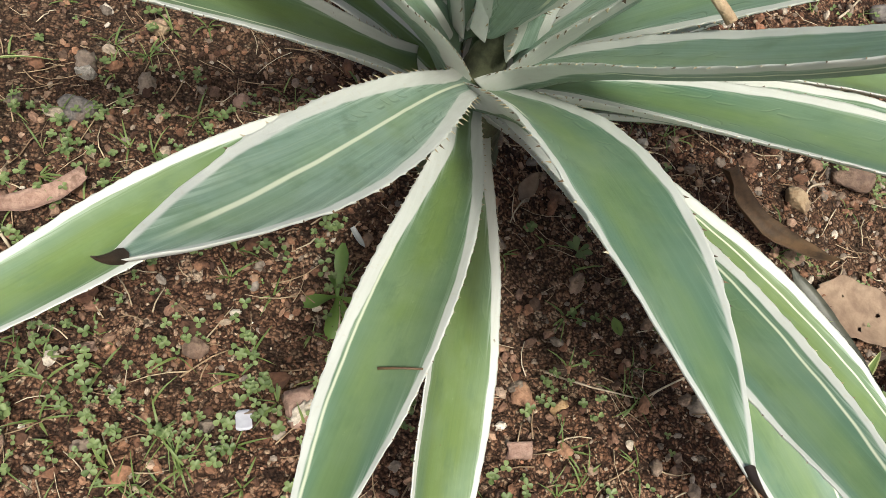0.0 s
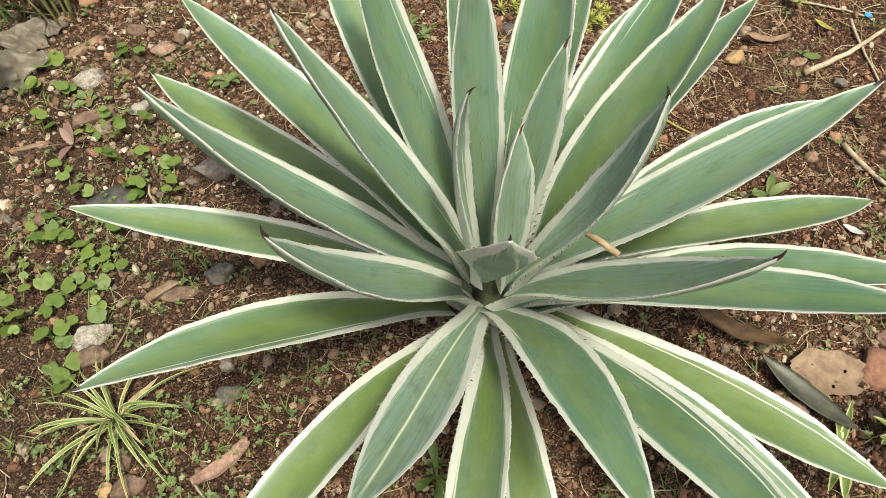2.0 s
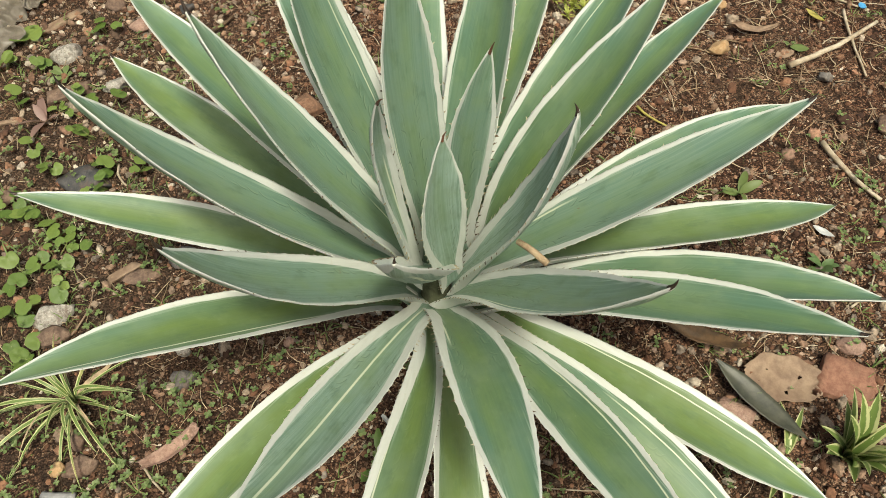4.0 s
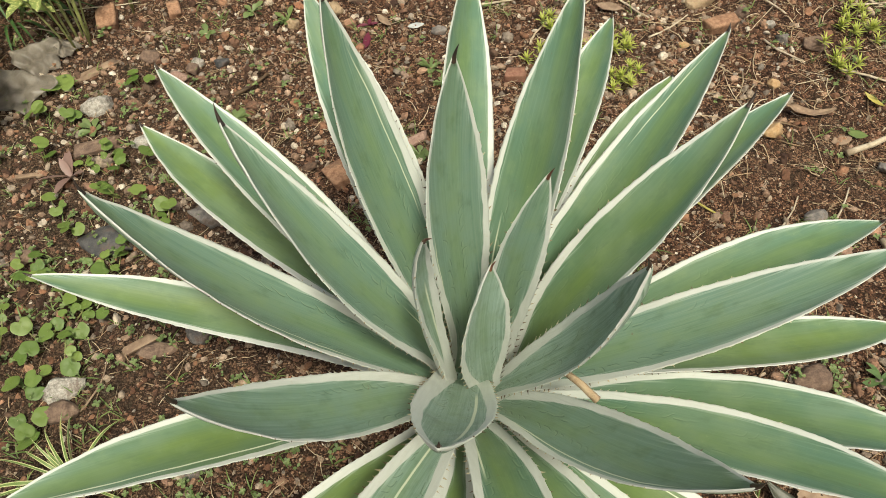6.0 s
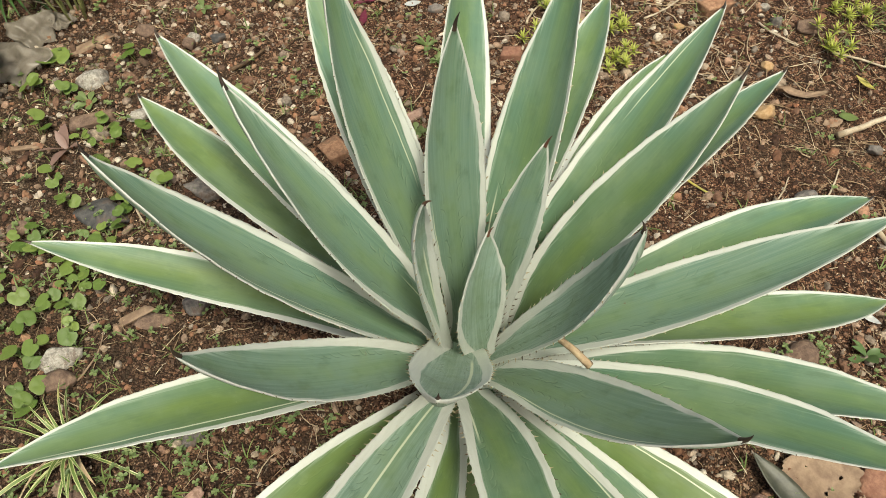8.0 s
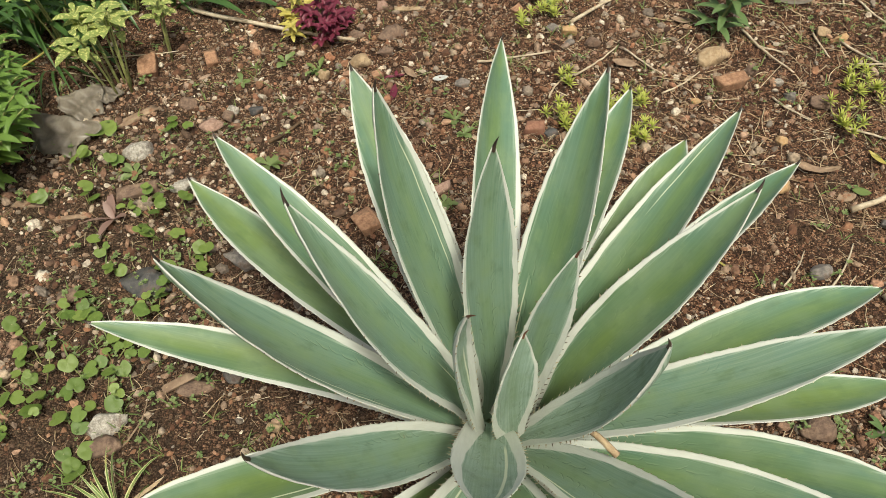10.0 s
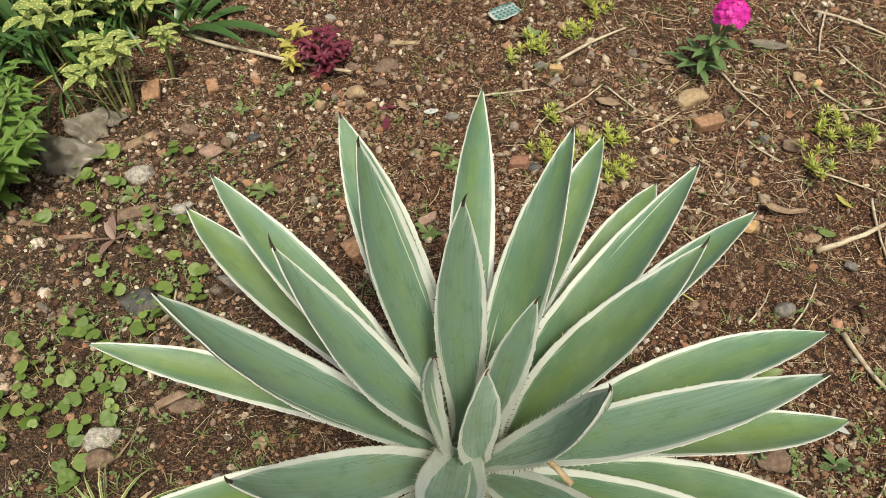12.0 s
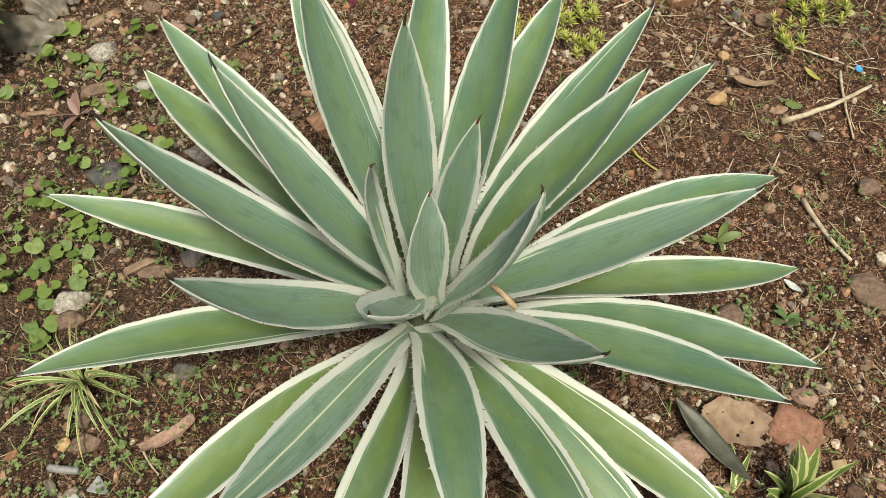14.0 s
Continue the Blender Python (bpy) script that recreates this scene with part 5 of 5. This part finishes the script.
# -- wine-red and yellow leaved plant --
def joseph_coat(x, y):
    e = thing("wine_leaf_plant", ground_point(x, y))
    tagged(e, "low bushy plant with wine-red and yellow leaves", "foliage plant")
    r = random.Random(5)
    for i in range(46):
        a = r.uniform(0, 6.28)
        d = 0.075 * math.sqrt(r.random())
        h = r.uniform(0.02, 0.11) * (1.1 - d / 0.11)
        p = Vector((d * math.cos(a), d * math.sin(a), h))
        yellow = p.x < -0.025 or (p.y > 0.035 and p.x < 0.015)
        v, f = tube([(p.x * 0.3, p.y * 0.3, -0.004), (p.x * 0.8, p.y * 0.8, h * 0.6), p], 0.0015, 0.001, 5)
        stalk = under(mesh_object("stem", v, f, STEM), e)
        for k in range(6):
            b = a + k * 1.05 + r.uniform(-0.2, 0.2)
            s = Soup()
            s.add(*blade(p, (math.cos(b), math.sin(b), r.uniform(0.1, 0.8)), r.uniform(0.016, 0.034), r.uniform(0.008, 0.013), r.uniform(0.4, 1.6), 0.45, LANCE))
            under(s.done("leaf", YELLOW if yellow else WINE), stalk, "yellow leaf" if yellow else "wine-red leaf")


joseph_coat(-0.265, 1.098)


# -- leafy plants at the edge of the bed --
def leafy(name, x, y, stems, tall, reach, pairs, leaf, mat, label, seed, lean=(0, 0), droop=0.7, shape=OVAL, start=0.3, broad=0.42):
    e = thing(name, ground_point(x, y))
    tagged(e, label, "leafy plant", "plants at the edge of the bed")
    r = random.Random(seed)
    for i in range(stems):
        a = r.uniform(0, 6.28)
        foot = Vector((reach * 0.35 * math.cos(a), reach * 0.35 * math.sin(a), -0.01))
        t = tall * r.uniform(0.6, 1.05)
        top = Vector((foot.x + reach * math.cos(a) * r.uniform(0.2, 0.9) + lean[0], foot.y + reach * math.sin(a) * r.uniform(0.2, 0.9) + lean[1], t))
        path = [foot.lerp(top, f) + Vector((0, 0, 0.15 * t * math.sin(math.pi * f))) for f in (0, 0.25, 0.5, 0.75, 1)]
        s = Soup()
        s.add(*tube(path, 0.0026, 0.0014, 6))
        stalk = s.done("stem", STEM)
        under(stalk, e)
        for k in range(pairs):
            f = start + (1 - start) * k / max(1, pairs - 1)
            q = f * 4
            j = min(3, int(q))
            p = path[j].lerp(path[j + 1], q - j)
            b = r.uniform(0, 3.14) if k == 0 else b + 1.57 + r.uniform(-0.3, 0.3)
            for o in (0, math.pi):
                w = leaf * r.uniform(0.7, 1.1) * (1.0 if f < 0.95 else 0.6)
                s = Soup()
                s.add(*blade(p, (math.cos(b + o), math.sin(b + o), r.uniform(0.15, 0.7)), w, w * broad, droop, 0.3, shape))
                under(s.done("leaf", mat), stalk)


leafy("speckled_plant", -0.674, 0.934, 9, 0.17, 0.060, 3, 0.052, SPECK, "leggy plant with yellow-speckled green leaves", 3, (-0.03, 0.05), 0.8, OVAL, 0.74)
leafy("speckled_plant", -0.591, 1.033, 4, 0.15, 0.030, 3, 0.044, SPECK, "leggy plant with yellow-speckled green leaves", 4, (0.0, 0.02), 0.8, OVAL, 0.78)
leafy("speckled_plant", -0.810, 1.095, 9, 0.20, 0.070, 3, 0.058, SPECK, "leggy plant with yellow-speckled green leaves", 5, (0.0, 0.03), 0.8, OVAL, 0.70)
leafy("speckled_plant", -0.715, 1.211, 8, 0.17, 0.070, 3, 0.058, SPECK, "leggy plant with yellow-speckled green leaves", 15, (0.0, 0.03), 0.8, OVAL, 0.70)
leafy("herb_bush", -0.912, 0.690, 20, 0.20, 0.105, 8, 0.054, HERB, "bright green herb bush with pointed leaves", 6, (0.05, 0.01), 1.1, LANCE, 0.20, 0.29)
leafy("herb_bush", -0.967, 0.809, 18, 0.18, 0.105, 8, 0.054, HERB, "bright green herb bush with pointed leaves", 7, (0.06, 0.01), 1.1, LANCE, 0.20, 0.29)


def strap_clump(x, y, n, length, width, seed, label, lean=(0.0, 0.0), rise=(1.0, 3.5), droop=2.2):
    e = thing("strap_leaf_clump", ground_point(x, y))
    tagged(e, label, "strap-leaved plant", "plants at the edge of the bed")
    r = random.Random(seed)
    for i in range(n):
        a = 6.283 * i / n + r.uniform(-0.4, 0.4)
        s = Soup()
        s.add(*blade((0.03 * math.cos(a), 0.03 * math.sin(a), -0.01), (math.cos(a) + lean[0], math.sin(a) + lean[1], r.uniform(*rise)), length * r.uniform(0.6, 1.1), width * r.uniform(0.7, 1.1),
                     droop, 0.4, (0.6, 0.8, 0.95, 1.0, 1.0, 0.95, 0.85, 0.65, 0.4, 0.03)))
        under(s.done("leaf", STRAP), e)


strap_clump(-0.591, 1.252, 7, 0.30, 0.034, 2, "clump of broad glossy green strap leaves", (1.1, 0.5), (0.6, 1.3), 1.3)
strap_clump(-0.930, 1.174, 40, 0.34, 0.017, 3, "dark green clump of arching strap leaves")
strap_clump(-1.044, 1.093, 22, 0.34, 0.018, 4, "dark green clump of arching strap leaves")
strap_clump(-0.873, 1.357, 34, 0.34, 0.020, 5, "dark green clump of arching strap leaves")
strap_clump(-0.719, 1.304, 30, 0.28, 0.015, 6, "dark green clump of arching strap leaves")
strap_clump(-0.848, 1.050, 26, 0.20, 0.007, 8, "tuft of thin arching grass-like leaves", (0.0, 0.0), (0.6, 2.6), 2.0)
strap_clump(-1.046, 1.291, 34, 0.36, 0.018, 7, "dark green clump of arching strap leaves")


# ---- loose stuff on the soil ----
def scatter(name, count, size, mat, label, seed, sub=1, flat=0.65, dense=None, skip=0.0):
    """Countless crumbs or pebbles in one mesh."""
    rng = np.random.default_rng(seed)
    vs, fs = ICO[sub]
    base = np.array([tuple(v) for v in vs])
    tri = np.array(fs)
    V, T, made = [], [], 0
    while made < count:
        x, y = rng.uniform(-2.6, 2.8), rng.uniform(-2.0, 3.0)
        away = max(-1.05 - x, x - 1.25, -0.55 - y, y - 1.45, 0.0)
        if away > 0 and rng.random() > math.exp(-away / 0.28):
            continue
        if dense is not None and rng.random() > dense(x, y):
            continue
        r = size[0] * (size[1] / size[0]) ** (rng.random() ** 1.6) / 2
        turn = np.array(Euler((rng.uniform(0, 6), rng.uniform(0, 6), rng.uniform(0, 6))).to_matrix())
        p = base * (1 + rng.uniform(-0.28, 0.28, (len(base), 1))) * np.array([1.0, rng.uniform(0.6, 1.0), flat * rng.uniform(0.7, 1.1)])
        p = (p @ turn.T) * r * np.array([1, 1, 0.8])
        V.append(p + np.array([x, y, height(x, y) + r * 0.22]))
        T.append(tri + made * len(base))
        made += 1
    ob = mesh_object(name, np.concatenate(V).tolist(), np.concatenate(T).tolist(), mat, sub > 2)
    return tagged(ob, label, "gravel", kind="stuff")


def gravelly(x, y):
    n = 0.5 + 0.9 * noise.noise((x * 2.3, y * 2.3, 4.4))
    under_plant = math.exp(-((x - 0.1) ** 2 + (y + 0.05) ** 2) / 0.03)
    n += 0.9 * math.exp(-((x + 0.44) / 0.20) ** 2 - ((y - 0.78) / 0.16) ** 2)
    return max(0.16, min(1.0, n)) * (1 - 0.4 * under_plant)


scatter("soil_crumb", 30000, (0.003, 0.012), CRUMB, "loose dark soil crumbs", 1, 1, 0.8)
scatter("soil_clod", 3000, (0.009, 0.024), CRUMB, "loose lumps of dark reddish soil", 8, 2, 0.6)
scatter("gravel", 28000, (0.0024, 0.0085), GRIT, "fine mixed gravel of brown, grey and pale grains", 2, 1, 0.7, gravelly)
scatter("pebble", 13000, (0.006, 0.016), GRIT, "small mixed pebbles of brown, grey and red stone", 3, 2, 0.6, gravelly)
scatter("pebble", 1700, (0.012, 0.029), GRIT, "larger mixed pebbles of brown, grey and red stone", 4, 3, 0.55, gravelly)


def weedy(x, y):
    """Where low weeds grow: thickest in front of the agave on the left and along the left edge."""
    d = 0.95 * math.exp(-((x + 0.30) / 0.24) ** 2 - ((y + 0.22) / 0.17) ** 2)
    d += 0.55 * math.exp(-((x + 0.45) / 0.22) ** 2 - ((y - 0.05) / 0.25) ** 2)
    d += 0.35 * math.exp(-((x + 0.62) / 0.25) ** 2 - ((y - 0.40) / 0.40) ** 2)
    d += 0.40 * math.exp(-((x - 0.66) / 0.16) ** 2 - ((y - 0.02) / 0.16) ** 2)
    d += 0.30 * math.exp(-((x + 0.30) / 0.20) ** 2 - ((y - 0.85) / 0.14) ** 2)
    d += 0.25 * math.exp(-((x - 0.22) / 0.16) ** 2 - ((y + 0.20) / 0.14) ** 2)
    d += 0.22 * math.exp(-((x - 1.00) / 0.25) ** 2 - ((y - 0.85) / 0.25) ** 2)
    return min(1.0, d + 0.03) * (0.35 + 0.65 * (noise.noise((x * 9, y * 9, 0.4)) > -0.05))


def clover(count, seed):
    r = random.Random(seed)
    s, made = Soup(), 0
    while made < count:
        x, y = r.uniform(-1.1, 1.2), r.uniform(-0.6, 1.4)
        if r.random() > weedy(x, y):
            continue
        made += 1
        g = ground_point(x, y)
        for _ in range(r.randint(2, 5)):
            a, d = r.uniform(0, 6.28), r.uniform(0.002, 0.018)
            p = g + Vector((d * math.cos(a), d * math.sin(a), r.uniform(0.006, 0.022)))
            w = r.uniform(0.0022, 0.0056)
            t0 = r.uniform(0, 6.28)
            k = r.choice((3, 3, 4, 2))
            for i in range(k):
                t = t0 + 6.283 * i / k
                e1, e2 = Vector((math.cos(t), math.sin(t), r.uniform(-0.1, 0.35))), Vector((-math.sin(t), math.cos(t), 0))
                c = Vector((0, 0, w * 0.22))
                s.add([p, p + e1 * w * 0.30 - e2 * w * 0.36 + c, p + e1 * w * 0.75 - e2 * w * 0.52 + c, p + e1 * w * 1.12 - e2 * w * 0.32 + c, p + e1 * w * 1.12,
                       p + e1 * w * 1.12 + e2 * w * 0.32 + c, p + e1 * w * 0.75 + e2 * w * 0.52 + c, p + e1 * w * 0.30 + e2 * w * 0.36 + c],
                      [(0, 1, 2, 3, 4), (0, 4, 5, 6, 7)])
    tagged(s.done("clover", WEED), "tiny creeping clover-like weeds with paired round leaflets", "ground weeds", kind="stuff")


def grasslets(count, seed):
    r = random.Random(seed)
    s, made = Soup(), 0
    while made < count:
        x, y = r.uniform(-1.1, 1.2), r.uniform(-0.6, 1.4)
        if r.random() > 0.15 + weedy(x, y):
            continue
        made += 1
        g = ground_point(x, y, -0.002)
        for _ in range(r.randint(2, 7)):
            a = r.uniform(0, 6.28)
            s.add(*blade(g, (math.cos(a), math.sin(a), r.uniform(0.3, 2.0)), r.uniform(0.010, 0.040), r.uniform(0.0009, 0.0026), r.uniform(0.6, 2.0), 0.3, (0.7, 1, 0.8, 0.05)))
    tagged(s.done("grass", GRASS), "sparse short grass blades and seedlings", "grass", kind="stuff")


def straws(count, seed):
    r = random.Random(seed)
    s = Soup()
    for _ in range(count):
        x, y = r.gauss(0.1, 0.75), r.gauss(0.45, 0.65)
        if r.random() < 0.05:
            x, y = r.uniform(0.45, 1.3), r.uniform(0.45, 1.5)
        a, ln = r.uniform(0, 6.28), r.uniform(0.008, 0.05)
        if x > 0.45 and y > 0.45:
            ln *= r.uniform(1.0, 2.2)
        k = r.uniform(-0.5, 0.5)
        pts = []
        for i in range(4):
            f = i / 3 - 0.5
            px, py = x + math.cos(a + k * f) * ln * f, y + math.sin(a + k * f) * ln * f
            pts.append((px, py, height(px, py) + 0.003 + r.uniform(0, 0.003)))
        w = r.uniform(0.0003, 0.0010) * (1.35 if x > 0.45 and y > 0.45 else 1.0)
        s.add(*tube(pts, w, w * 0.6, 4))
    tagged(s.done("straw_litter", STRAW), "scattered bits of straw and thin roots", "straw", kind="stuff")


clover(760, 5)
grasslets(1100, 6)
straws(5200, 7)
